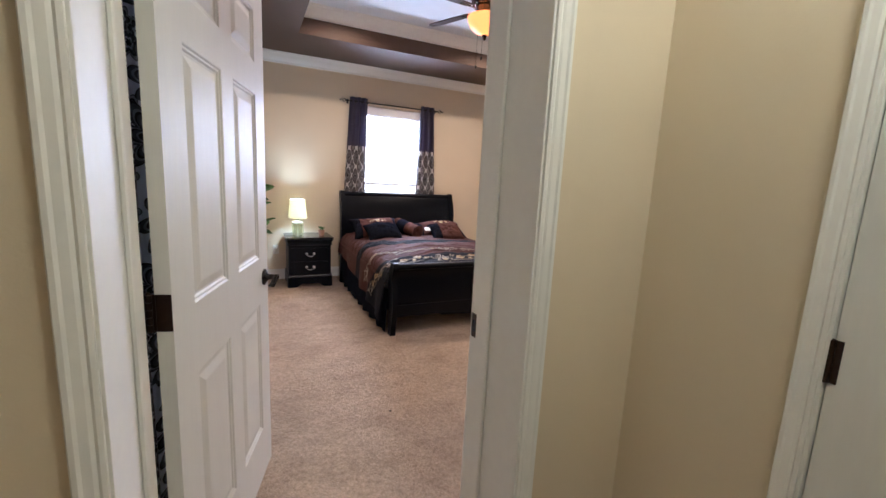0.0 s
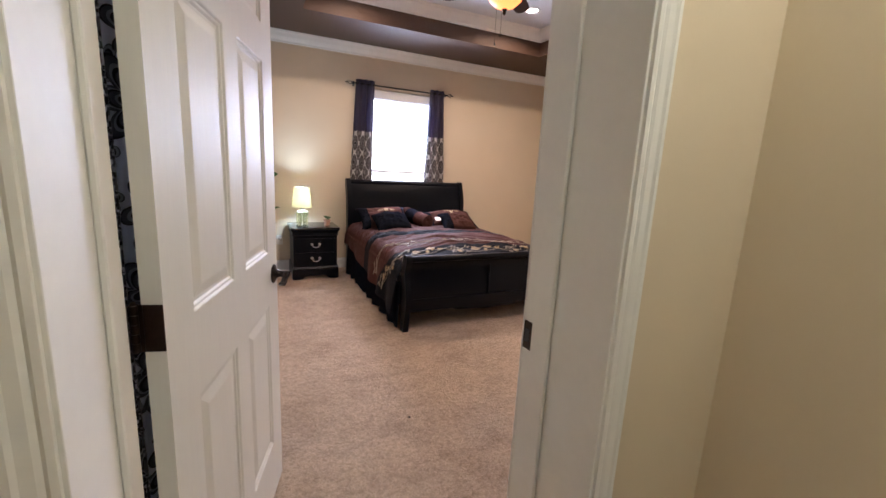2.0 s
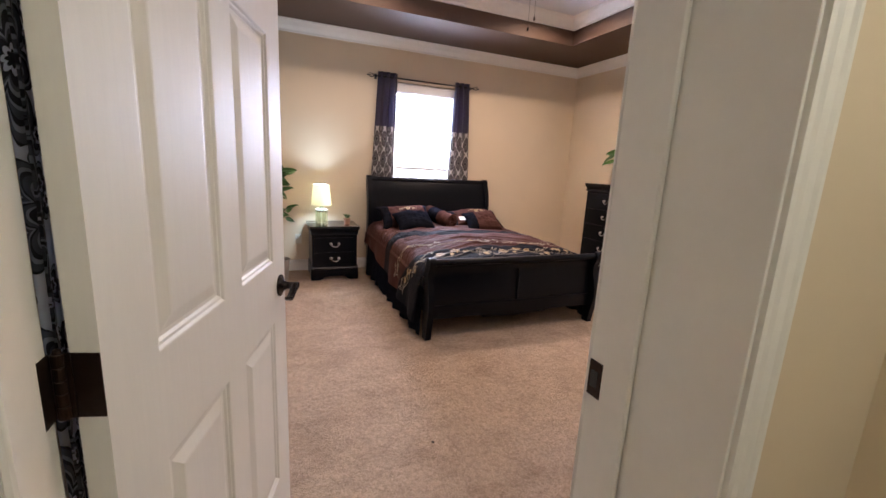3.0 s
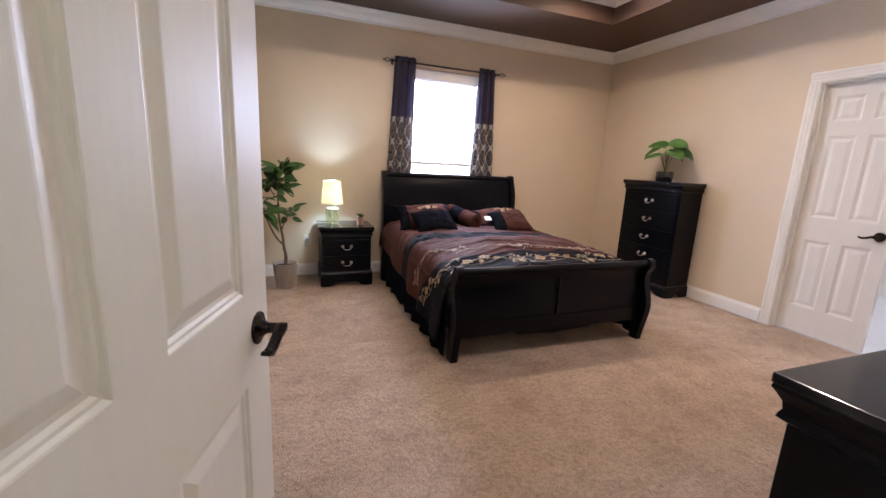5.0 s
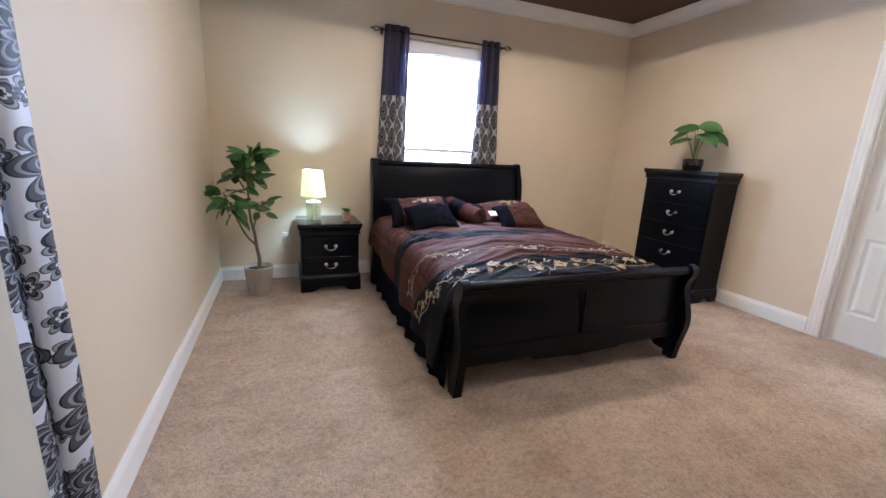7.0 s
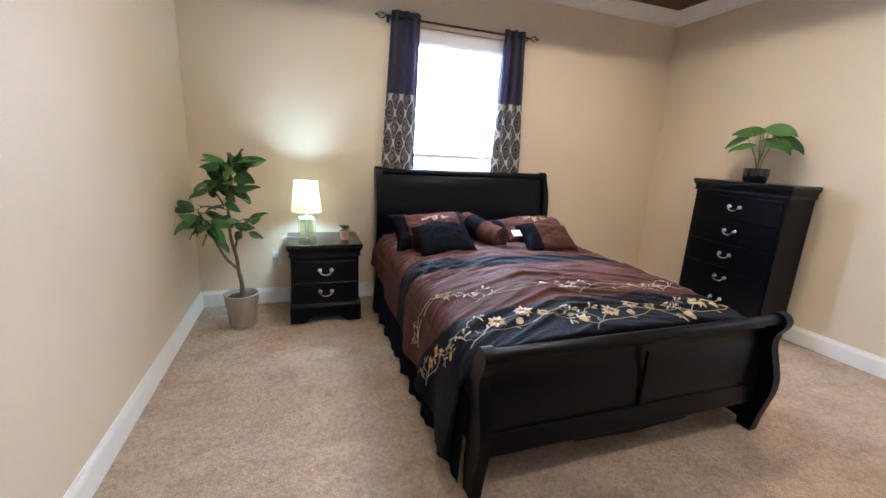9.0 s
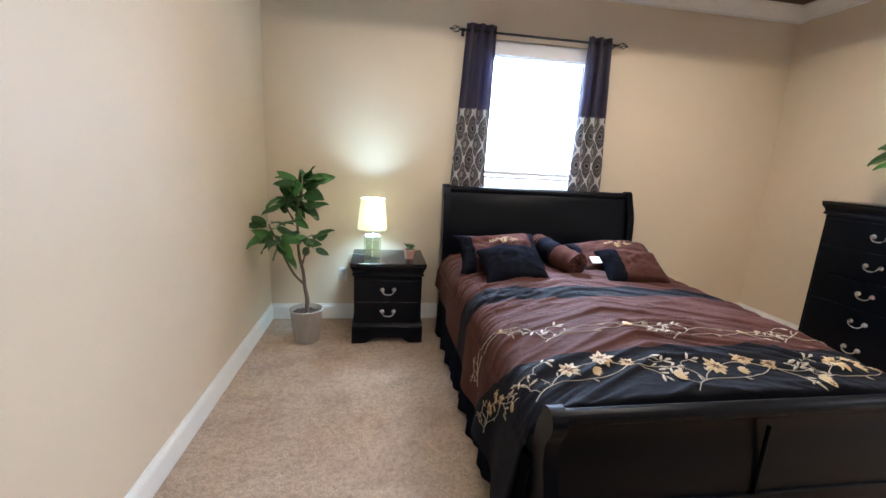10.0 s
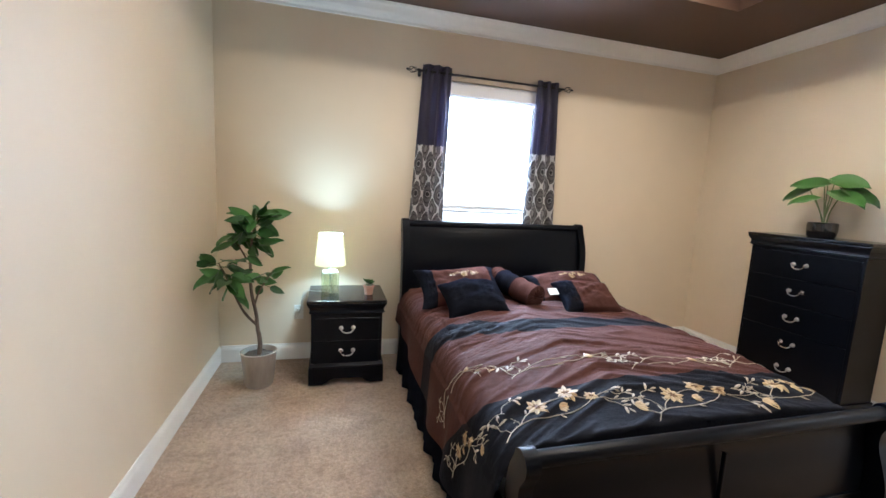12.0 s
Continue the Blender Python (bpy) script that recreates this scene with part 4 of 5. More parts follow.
        part("slat", boxed(-HW + 0.035, HW - 0.035, y - 0.04, y + 0.04, 0.285, 0.305), M_BLACKWOOD, bed)


sleigh_bed()
mat_thing = thing("mattress", (BX, BY, 0), "white mattress on its box spring", "mattress")
part("box_spring", boxed(-0.75, 0.75, 0.115, 2.14, 0.305, 0.40, bevel=0.03, segments=3), M_SHEET, mat_thing, "", True)
part("pad", boxed(-0.75, 0.75, 0.115, 2.14, 0.40, 0.545, bevel=0.05, segments=4), M_SHEET, mat_thing, "", True)

# bed skirt: three hanging sides


def skirt(u, v):
    s = u * 2.0
    y = 0.105 + s
    x = -0.808 - 0.020 * v + 0.014 * math.sin(s * 26) * (0.3 + 0.7 * v) + 0.008 * math.sin(s * 61 + 1)
    return (BX + x, BY + y, 0.40 - v * (0.392 + 0.006 * math.sin(s * 31)))


sk = thing("bed_skirt", (BX, BY, 0), "dark navy gathered bed skirt hanging to the carpet", "bed skirt")
sheet("skirt_side", lambda u, v: tuple(a - c for a, c in zip(skirt(u, v), (BX, BY, 0))), 160, 10, M_NAVY, 0.004, sk)
sheet("skirt_side", lambda u, v: (-(skirt(u, v)[0] - BX), skirt(u, v)[1] - BY, skirt(u, v)[2]), 160, 10, M_NAVY, 0.004, sk)

# comforter: a cloth of its own width and length, laid over the mattress
CW, CL, TOPW, Q0 = 2.30, 1.86, 0.80, -0.27
Y_HEAD, Y_FOOT = 5.46, 3.745


def comforter_at(p, q):
    """p: metres across from the middle; q: metres down from the head edge. Returns a world place."""
    side = 1 if p > 0 else -1
    a = abs(p)
    y = Y_HEAD - min(q, Y_HEAD - Y_FOOT + 0.02)
    slant = p * 2.2 + max(0.0, -p - 0.2) * 5.0
    pull = max(0.0, 0.45 + 0.7 * max(0.0, -p - 0.1) + noise.noise(Vector((p * 1.8, q * 2.4, 7.7))))
    cre = (1 - abs(noise.noise(Vector((p * 1.1 + q * 0.8, q * 7.0 - slant, 2.2))))) ** 9 * 0.016
    cre += (1 - abs(noise.noise(Vector((p * 2.0 - q, q * 13.0 - slant * 2.1, 6.1))))) ** 7 * 0.018 * pull
    cre += (1 - abs(noise.noise(Vector((p * 4.0 + q * 2, q * 24.0 - slant * 3.4, 3.3))))) ** 6 * 0.011 * pull
    w = cre + noise.noise(Vector((p * 1.9, q * 2.6, 1.7))) * 0.014 + noise.noise(Vector((p * 4.5 + 9, q * 7.5 - slant, 4.2))) * 0.006
    top = 0.648 - 0.05 * max(0.0, (q - 1.2) / 0.6) - 0.058 * min(1.3, a / TOPW) ** 2.2
    r = 0.10
    flat = TOPW - r + 0.015
    if a <= flat:
        x, z = a, top + w
    else:
        arc = (a - flat) / r
        if arc < 1.45:
            x, z = flat + r * math.sin(arc), top - r * (1 - math.cos(arc)) + w * 0.8
        else:
            over = (a - flat - 1.45 * r) * (0.30 + 0.70 * min(1.0, max(0.0, q / 1.5)))
            fold = 0.022 * math.sin(q * 15 + 1.5 * math.sin(q * 5)) * min(1, over * 4)
            x = flat + r * math.sin(1.45) + over * 0.12 + fold + 0.012
            z = top - r * (1 - math.cos(1.45)) - over * 0.985
    if q > Y_HEAD - Y_FOOT + 0.02:
        z -= (q - (Y_HEAD - Y_FOOT + 0.02)) * 0.9 * max(0.0, 1 - max(0.0, a - flat) / 0.1)
    z = max(z, 0.03)
    x = x * side
    return Vector((BX + x, y, z))


com = thing("comforter", (0, 0, 0), "rumpled brown and navy striped comforter with embroidered vines on the bed", "comforter")
sheet("cloth", lambda u, v: comforter_at((u - 0.5) * CW, Q0 + v * (CL - Q0)), 330, 320, M_COMFORT, 0.010, com, "", lambda u, v: ((u - 0.5) * CW, Q0 + v * (CL - Q0)))


def on_cloth(p, q, lift=0.009):
    c = comforter_at(p, q)
    du, dv = comforter_at(p + 0.01, q) - c, comforter_at(p, q + 0.01) - c
    nrm = dv.cross(du).normalized()
    if nrm.z < 0 and abs(p) < 0.7:
        nrm = -nrm
    elif abs(p) >= 0.7 and nrm.x * p < 0:
        nrm = -nrm
    return c + nrm * lift


def petal(bm, p, q, length, width, ang, lift=0.009):
    """A stitched leaf that follows the cloth."""
    d, s = (math.cos(ang), math.sin(ang)), (-math.sin(ang), math.cos(ang))
    pts = [(0, 0), (0.3, 0.42), (0.6, 0.5), (0.85, 0.28), (1, 0), (0.85, -0.28), (0.6, -0.5), (0.3, -0.42)]
    rim = [bm.verts.new(on_cloth(p + length * a * d[0] + width * b0 * s[0], q + length * a * d[1] + width * b0 * s[1], lift)) for a, b0 in pts]
    mid = bm.verts.new(on_cloth(p + length * 0.5 * d[0], q + length * 0.5 * d[1], lift + 0.003))
    for i in range(8):
        bm.faces.new((rim[i], rim[(i + 1) % 8], mid))


def flower(rng, p, q, size):
    """Two rows of pointed petals, the inner row raised."""
    b = bmesh.new()
    turn = rng.uniform(0, 6)
    for j in range(9):
        petal(b, p, q, size * rng.uniform(0.75, 1.1), size * 0.42, turn + j * 2 * math.pi / 9)
    part("flower", b, M_GOLD, com, "gold embroidered flower")
    b = bmesh.new()
    for j in range(6):
        petal(b, p, q, size * 0.40, size * 0.16, turn + 0.3 + j * 2 * math.pi / 6, 0.012)
    part("flower_heart", b, M_THREAD, com, "brown stitched heart of a flower")


def bud(rng, p, q, size, ang):
    b = bmesh.new()
    for j in range(4):
        petal(b, p, q, size, size * 0.42, ang + (j - 1.5) * 0.42)
    part("bud", b, M_GOLD, com, "gold embroidered half-open flower")


# one repeat of the vine: along it and up towards the head, in metres
STEMS = (
    [(0.0, 0.0), (0.035, 0.035), (0.09, 0.058), (0.18, 0.060), (0.27, 0.062), (0.35, 0.085), (0.42, 0.125), (0.50, 0.140)],
    [(0.07, 0.050), (0.10, 0.085), (0.16, 0.120), (0.24, 0.145), (0.33, 0.140), (0.42, 0.105), (0.50, 0.085), (0.57, 0.078)],
    [(0.07, 0.052), (0.06, 0.095), (0.02, 0.128), (-0.04, 0.120)],
    [(0.03, 0.030), (0.00, 0.062), (0.005, 0.092)],
    [(0.42, 0.105), (0.47, 0.065), (0.49, 0.030)],
    [(0.03, 0.122), (0.05, 0.160), (0.10, 0.172)],
    [(0.46, 0.133), (0.50, 0.115), (0.55, 0.120)],
)


def repeat(rng, p0, q0, turn, size, lift, rich):
    """A stitched repeat that starts at (p0, q0) and runs at an angle of turn degrees towards the head; lift scales its rise."""
    c, s0 = math.cos(radians(turn)), math.sin(radians(turn))

    def at(u, v):
        u, v = u * size, v * size * lift
        return p0 + u * c - v * s0, q0 - u * s0 - v * c

    for k, stem in enumerate(STEMS):
        if k == 6 and not rich:
            continue
        line = [at(a[0], a[1]) for a in smooth_path([(u, v, 0) for u, v in stem], 6)]
        b = tube(bmesh.new(), [on_cloth(u, v, 0.0065) for u, v in line], 0.0019 if k < 2 else 0.0015, 0.0014 if k < 2 else 0.0010, sides=5)
        part("stem", b, M_CREAM, com, "cream embroidered vine stem")
        last, prev = line[-1], line[-4]
        way = math.atan2(last[1] - prev[1], last[0] - prev[0])
        for turned, far in ((0.0, 0.0), (0.75, 0.012), (-0.8, 0.02)) if k else ((0.0, 0.0), (0.7, 0.01)):
            b = bmesh.new()
            petal(b, last[0] - far * math.cos(way), last[1] - far * math.sin(way), rng.uniform(0.030, 0.044) * size, rng.uniform(0.009, 0.0125) * size, way + turned + rng.uniform(-0.15, 0.15))
            part("leaf", b, M_CREAM, com)
        if len(line) > 20:
            for j in range(8, len(line) - 6, 13):
                b = bmesh.new()
                side = 1 if j % 2 else -1
                petal(b, line[j][0], line[j][1], rng.uniform(0.026, 0.036) * size, 0.009 * size, math.atan2(line[j + 1][1] - line[j][1], line[j + 1][0] - line[j][0]) + side * rng.uniform(0.6, 1.0))
                part("leaf", b, M_CREAM, com)
    if rich:
        for u, v, big in ((0.17, 0.125, 0.050), (0.315, 0.165, 0.048), (0.40, 0.125, 0.033)):
            flower(rng, *at(u, v), big * size * rng.uniform(0.95, 1.05))
        bud(rng, *at(0.245, 0.105), 0.042 * size, rng.uniform(0.2, 0.9))
        bud(rng, *at(0.525, 0.035), 0.05 * size, rng.uniform(0.0, 0.5))
    else:
        bud(rng, *at(0.40, 0.118), 0.036 * size, rng.uniform(-0.4, 0.2))


rng = random.Random(5)
for p0, q0 in ((-0.60, 1.345), (-0.06, 1.405), (0.51, 1.395)):
    repeat(rng, p0, q0, 0, 1.0, 0.72, False)
for p0, q0 in ((-0.76, 1.672), (-0.20, 1.725), (0.34, 1.72)):
    repeat(rng, p0, q0, 0, 1.0, 1.0, True)
repeat(rng, -1.02, 1.19, -18, 0.62, 0.9, False)
repeat(rng, -1.07, 1.40, -46, 0.55, 1.0, True)

# ---- pillows ----


def cushion_at(x, z, front, w, h, t, seed, plump=0.45):
    """A place on a stuffed cushion; x and z run from -1 to 1 in its own plane."""
    body = max(0.0, (1 - abs(x) ** 2.6) * (1 - abs(z) ** 2.6)) ** plump
    pin = 1 - 0.12 * (1 - abs(x) ** 2) * abs(z) ** 3, 1 - 0.12 * (1 - abs(z) ** 2) * abs(x) ** 3
    wr = noise.noise(Vector((x * 2.5 + seed, z * 2.5, seed * 1.7))) * 0.22 + noise.noise(Vector((x * 5 + z * 3 + seed, z * 6 - x * 4, seed))) * 0.10
    wr += (1 - abs(noise.noise(Vector((x * 2 + z * 3 + seed, z * 4 - x * 5, seed + 4))))) ** 6 * 0.10
    y = body * t / 2 * (1 + wr)
    sag = -0.03 * h * (1 + z) * math.cos(x * 2.6 + seed)
    return (x * w / 2 * pin[1], -y if front else y * 0.8, z * h / 2 * pin[0] + h / 2 + sag)


def pillow(name, m, w, h, t, label, spans, seed):
    """A stuffed cushion in its own plane (x across, z up), y its thickness. spans: list of (from, to, material) across the width, 0 to 1."""
    ob = new(name)
    ob.matrix_basis = m
    tagged(ob, label, "pillow")
    for a, c, material in spans:
        def place(u, v, a=a, c=c):
            front = v < 0.5
            vv = v * 2 if front else 2 - v * 2
            return cushion_at((a + (c - a) * u) * 2 - 1, vv * 2 - 1, front, w, h, t, seed)
        sheet("cushion", place, 30, 56, material, 0.0, ob)
    return ob


def lean(x, y, z, tilt, turn, roll=0):
    """A cushion whose lower edge rests at x, y, z; tilted back by tilt degrees from upright."""
    return pose(x, y, z, 0, 0, turn) @ pose(0, 0, 0, -tilt, 0, 0) @ pose(0, 0, 0, 0, roll, 0)


stitch_a = pillow("pillow_sham", lean(1.965, 5.12, 0.630, 57, 3), 0.62, 0.36, 0.18, "brown pillow sham with navy ends and a gold embroidered corner", [(0, 0.17, M_NAVY), (0.17, 0.87, M_BROWNCLOTH), (0.87, 1, M_NAVY)], 1.0)
stitch_b = pillow("pillow_sham", lean(2.83, 5.14, 0.622, 64, -2), 0.66, 0.36, 0.17, "brown pillow sham with navy ends and a gold embroidered corner", [(0, 0.08, M_NAVY), (0.08, 0.90, M_BROWNCLOTH), (0.90, 1, M_NAVY)], 2.3)
pillow("throw_pillow", lean(1.985, 4.90, 0.640, 58, 3, -3), 0.43, 0.30, 0.14, "small plain navy throw pillow", [(0, 1, M_NAVY)], 3.1)


def stitched(p, w, h, t, seed):
    """A gold flower with leafy shoots, sewn on the upper half of a sham."""
    rg = random.Random(int(seed * 10))
    b = bmesh.new()

    def at(x, z):
        q = cushion_at(x, z, True, w, h, t, seed)
        return (q[0], q[1] - 0.004, q[2])

    for cx, cz, count, size in ((0.02, 0.20, 9, 0.032), (-0.22, 0.30, 6, 0.024), (0.26, 0.26, 6, 0.024), (-0.10, 0.36, 5, 0.020), (0.13, 0.40, 5, 0.020), (0.38, 0.32, 4, 0.018)):
        for k in range(count):
            a = k * 6.283 / count + rg.uniform(-0.2, 0.2)
            d, s0 = (math.cos(a), math.sin(a)), (-math.sin(a), math.cos(a))
            q = [b.verts.new(at(cx + (size * f * d[0] + size * 0.25 * g * s0[0]) * 2 / w, cz + (size * f * d[1] + size * 0.25 * g * s0[1]) * 2 / h)) for f, g in ((0.1, 0), (0.6, -1), (1, 0), (0.6, 1))]
            b.faces.new(q)
    part("embroidery", b, M_GOLD, p, "gold embroidered spray")


tp = pillow("throw_pillow", lean(2.795, 4.90, 0.634, 57, -3, -3), 0.43, 0.29, 0.14, "brown throw pillow with a navy stripe and a paper tag", [(0, 0.28, M_NAVY), (0.28, 1, M_BROWNCLOTH)], 4.4)
stitched(stitch_a, 0.62, 0.36, 0.19, 1.0)
stitched(stitch_b, 0.66, 0.36, 0.19, 2.3)
part("paper_tag", boxed(-0.275, -0.205, -0.022, -0.018, 0.165, 0.225), M_TAG, tp, "white paper tag")


def bolster():
    b0 = thing("bolster_pillow", (2.355, 5.235, 0.74), "navy and brown bolster pillow lying across the bed", "pillow", "", 0)
    axis = pose(0, 0, 0, 0, 9, -70)
    for name, z0, z1, mt in (("cushion", -0.21, -0.14, M_BROWNCLOTH), ("cushion", -0.14, 0.02, M_NAVY), ("cushion", 0.02, 0.20, M_BROWNCLOTH)):
        prof = [(0, z0)] + [(0.082 + 0.004 * math.sin(k * 1.7), z0 + (z1 - z0) * k / 8) for k in range(9)] + [(0.06, z1 + 0.006), (0.012, z1 + 0.002), (0, z1 - 0.006)]
        b = lathe(bmesh.new(), prof, steps=28)
        bmesh.ops.rotate(b, verts=b.verts, matrix=Matrix.Rotation(radians(90), 3, "Y"))
        for v in b.verts:
            v.co += Vector((0, 0, 0.006 * noise.noise(v.co * 18)))
        part(name, b, mt, b0, "", True, axis)
    r = bmesh.new()
    for k in range(14):
        a = k * 6.283 / 14
        c, d = (0.196, 0.016 * math.cos(a), 0.016 * math.sin(a)), (0.209, 0.05 * math.cos(a + 0.2), 0.05 * math.sin(a + 0.2))
        tube(r, [c, d, (0.202, 0.074 * math.cos(a + 0.3), 0.074 * math.sin(a + 0.3))], 0.006, 0.004, 6)
    lathe(r, [(0, -0.006), (0.014, -0.003), (0.014, 0.003), (0, 0.006)], (0.202, 0, 0), 12)
    part("gathered_end", r, M_BROWNCLOTH, b0, "gathered brown end with a button", True, axis)


bolster()

# ---- curtains ----


def curtain(name, fn_edges, z0, z1, folds, depth, material, label, parts_label="", axis="x", wall=0.0, seed=0.0, cloth_w=1.0, slant=0.0):
    """A pleated panel; fn_edges(h) gives its two edges at height share h (0 at the foot). It hangs in front of a wall."""
    c = thing(name, (0, 0, 0), label, "curtain")

    def place(u, v):
        h = 1 - v
        a, b0 = fn_edges(h)
        s = a + (b0 - a) * (u + 0.012 * math.sin(u * folds * 6.283 * 2 + seed))
        wob = 0.6 + 0.4 * noise.noise(Vector((u * 3 + seed, v * 1.5, seed)))
        d = depth * wob * math.sin(u * folds * 6.283 + seed + 0.5 * math.sin(v * 2.2 + seed)) + 0.008 * noise.noise(Vector((u * 7, v * 5, seed + 3)))
        z = z0 + (z1 - z0) * h
        return (s, wall + d, z) if axis == "x" else (wall + slant * u + d, s, z)

    sheet("cloth", place, int(folds * 18), 60, material, 0.003, c, parts_label, lambda u, v: (u * cloth_w, (1 - v) * (z1 - z0)))
    return c


rod_y = YB - 0.062
Z_ROD = 2.31
cl = curtain("curtain", lambda h: (1.625 + 0.13 * h ** 0.8, 1.955 + 0.035 * h), 0.30, 2.362, 3.2, 0.026, M_CURTAIN, "aubergine window curtain with a printed grey lower part", wall=rod_y, seed=0.4, cloth_w=0.42)
cr = curtain("curtain", lambda h: (2.665 + 0.075 * h, 3.02 - 0.085 * h), 0.30, 2.355, 2.6, 0.026, M_CURTAIN, "aubergine window curtain with a printed grey lower part", wall=rod_y, seed=2.1, cloth_w=0.40)
for c, x0, x1, k in ((cl, 1.775, 1.975, 5), (cr, 2.755, 2.915, 4)):
    for i in range(k):
        x = x0 + (x1 - x0) * i / (k - 1)
        g = bmesh.new()
        tube(g, [(x + 0.004 * math.sin(a), rod_y + 0.021 * math.cos(a), Z_ROD + 0.021 * math.sin(a)) for a in np.linspace(0, 6.1, 18)], 0.004, sides=6)
        part("grommet", g, M_IRON, c, "", True)

rod = thing("curtain_rod", (0, 0, 0), "black iron curtain rod with twisted cage finials", "curtain rod")
part("bar", tube(bmesh.new(), [(1.71, rod_y, Z_ROD), (2.985, rod_y, Z_ROD)], 0.0085, sides=14), M_IRON, rod, "", True)
for s, x in ((-1, 1.71), (1, 2.985)):
    b = bmesh.new()
    for k in range(4):
        path = []
        for t in np.linspace(0, 1, 12):
            r = 0.024 * math.sin(math.pi * t) ** 0.8
            a = k * math.pi / 2 + t * 2.6
            path.append((x + s * 0.075 * t, rod_y + r * math.cos(a), Z_ROD + r * math.sin(a)))
        tube(b, path, 0.0026, sides=6)
    lathe(b, [(0, -0.009), (0.008, -0.004), (0.008, 0.004), (0, 0.009)], (x + s * 0.08, rod_y, Z_ROD), 10)
    part("finial", b, M_IRON, rod, "", True)
for x in (1.735, 2.96):
    part("bracket", tube(boxed(x - 0.012, x + 0.012, YB - 0.006, YB, Z_ROD - 0.03, Z_ROD + 0.03, bevel=0.002), [(x, YB - 0.004, Z_ROD - 0.014), (x, rod_y, Z_ROD - 0.012)], 0.005, sides=8), M_IRON, rod)

# long printed curtain on the side wall behind the open door
curtain("long_curtain", lambda h: (1.555, 2.93 + 0.045 * (1 - h)), 0.02, 2.34, 10, 0.024, M_PAISLEY, "long black and white paisley curtain hanging behind the door", axis="y", wall=XL + 0.050, seed=1.2, cloth_w=1.7, slant=0.055)
r2 = thing("curtain_rod", (0, 0, 0), "black iron curtain rod on the side wall", "curtain rod")
part("bar", tube(bmesh.new(), [(XL + 0.078, 1.54, 2.355), (XL + 0.078, 3.07, 2.355)], 0.0085, sides=14), M_IRON, r2, "", True)
for y in (1.565, 3.05):
    part("bracket", tube(bmesh.new(), [(XL, y, 2.345), (XL + 0.078, y, 2.345)], 0.005, sides=8), M_IRON, r2)

# ---- table lamp ----
LX, LY, LZ = 1.083, 5.665, 0.605
tl = thing("table_lamp", (LX, LY, LZ), "square clear glass table lamp with a glowing cream shade", "table lamp", "", 8)
b = boxed(-0.058, 0.058, -0.058, 0.058, 0.0, 0.160, bevel=0.010, segments=2)
inner = boxed(-0.044, 0.044, -0.044, 0.044, 0.024, 0.148, bevel=0.008, segments=1)
bmesh.ops.reverse_faces(inner, faces=inner.faces)
tmp = bpy.data.meshes.new("tmp")
inner.to_mesh(tmp)
inner.free()
b.from_mesh(tmp)
bpy.data.meshes.remove(tmp)
part("glass_base", b, M_LAMPGLASS, tl, "clear square glass base")
part("cap", boxed(-0.052, 0.052, -0.052, 0.052, 0.1605, 0.166, bevel=0.002), M_PLASTIC, tl, "pale glass cap")
part("neck", lathe(bmesh.new(), [(0, 0.1665), (0.028, 0.1665), (0.028, 0.176), (0.020, 0.182), (0.016, 0.196), (0.024, 0.204), (0.014, 0.214), (0, 0.214)], steps=20), M_LAMPGLASS, tl, "", True)
part("stem", lathe(bmesh.new(), [(0, 0.0), (0.006, 0.0), (0.006, 0.23), (0.014, 0.232), (0.014, 0.262), (0, 0.262)], steps=14), M_NICKEL, tl, "", True)
part("shade", lathe(bmesh.new(), [(0.110, 0.212), (0.086, 0.440), (0.0845, 0.440), (0.1085, 0.212)], steps=48), M_SHADE, tl, "glowing cream cloth shade", True)
b = bmesh.new()
for k in range(3):
    a = k * 2.094
    tube(b, [(0.0, 0.0, 0.405), (0.0855 * math.cos(a), 0.0855 * math.sin(a), 0.425)], 0.0016, sides=5)
part("spider", b, M_NICKEL, tl)
part("cord", tube(bmesh.new(), smooth_path([(-0.055, 0.02, 0.012), (-0.10, 0.05, 0.008), (-0.158, 0.06, 0.012), (-0.185, 0.065, -0.02), (-0.196, 0.10, -0.12), (-0.215, 0.17, -0.215), (-0.225, 0.205, -0.235)]), 0.0025, sides=6), M_CORD, tl, "clear plastic cord")
# wall outlet
ol = thing("wall_outlet", (0.845, YB, 0.385), "ivory wall outlet above the baseboard", "outlet")
part("plate", boxed(-0.036, 0.036, -0.006, 0, -0.058, 0.058, bevel=0.003), M_PLASTIC, ol)
for z in (-0.022, 0.022):
    part("socket", boxed(-0.017, 0.017, -0.009, -0.005, z - 0.015, z + 0.015, bevel=0.003), M_PLASTIC, ol)
part("plug", boxed(-0.014, 0.014, -0.035, -0.009, 0.006, 0.036, bevel=0.004), M_CORD, ol)

# ---- plants ----


def leaf_mesh(name, length, width, material, cup=0.12, droop=0.25, tip=1.0, notch=0.0):
    """A pointed blade along +x with a folded midrib."""
    b = bmesh.new()
    rows = []
    k = 9
    for i in range(k):
        t = i / (k - 1)
        wd = width / 2 * (math.sin(math.pi * min(1, t ** 0.75 * 1.0)) ** 0.75 + 0.02)
        z = -droop * length * t * t
        off = -notch * length * max(0, 0.3 - t)
        rows.append([b.verts.new((length * t + off * abs(s) * 2, wd * s, z + cup * width * abs(s) * (1 + 0.3 * math.sin(t * 9)))) for s in (-1, -0.5, 0, 0.5, 1)])
    for p, q in zip(rows, rows[1:]):
        for j in range(4):
            b.faces.new((p[j], p[j + 1], q[j + 1], q[j]))
    return mesh_of(name, b, material, True, 60)


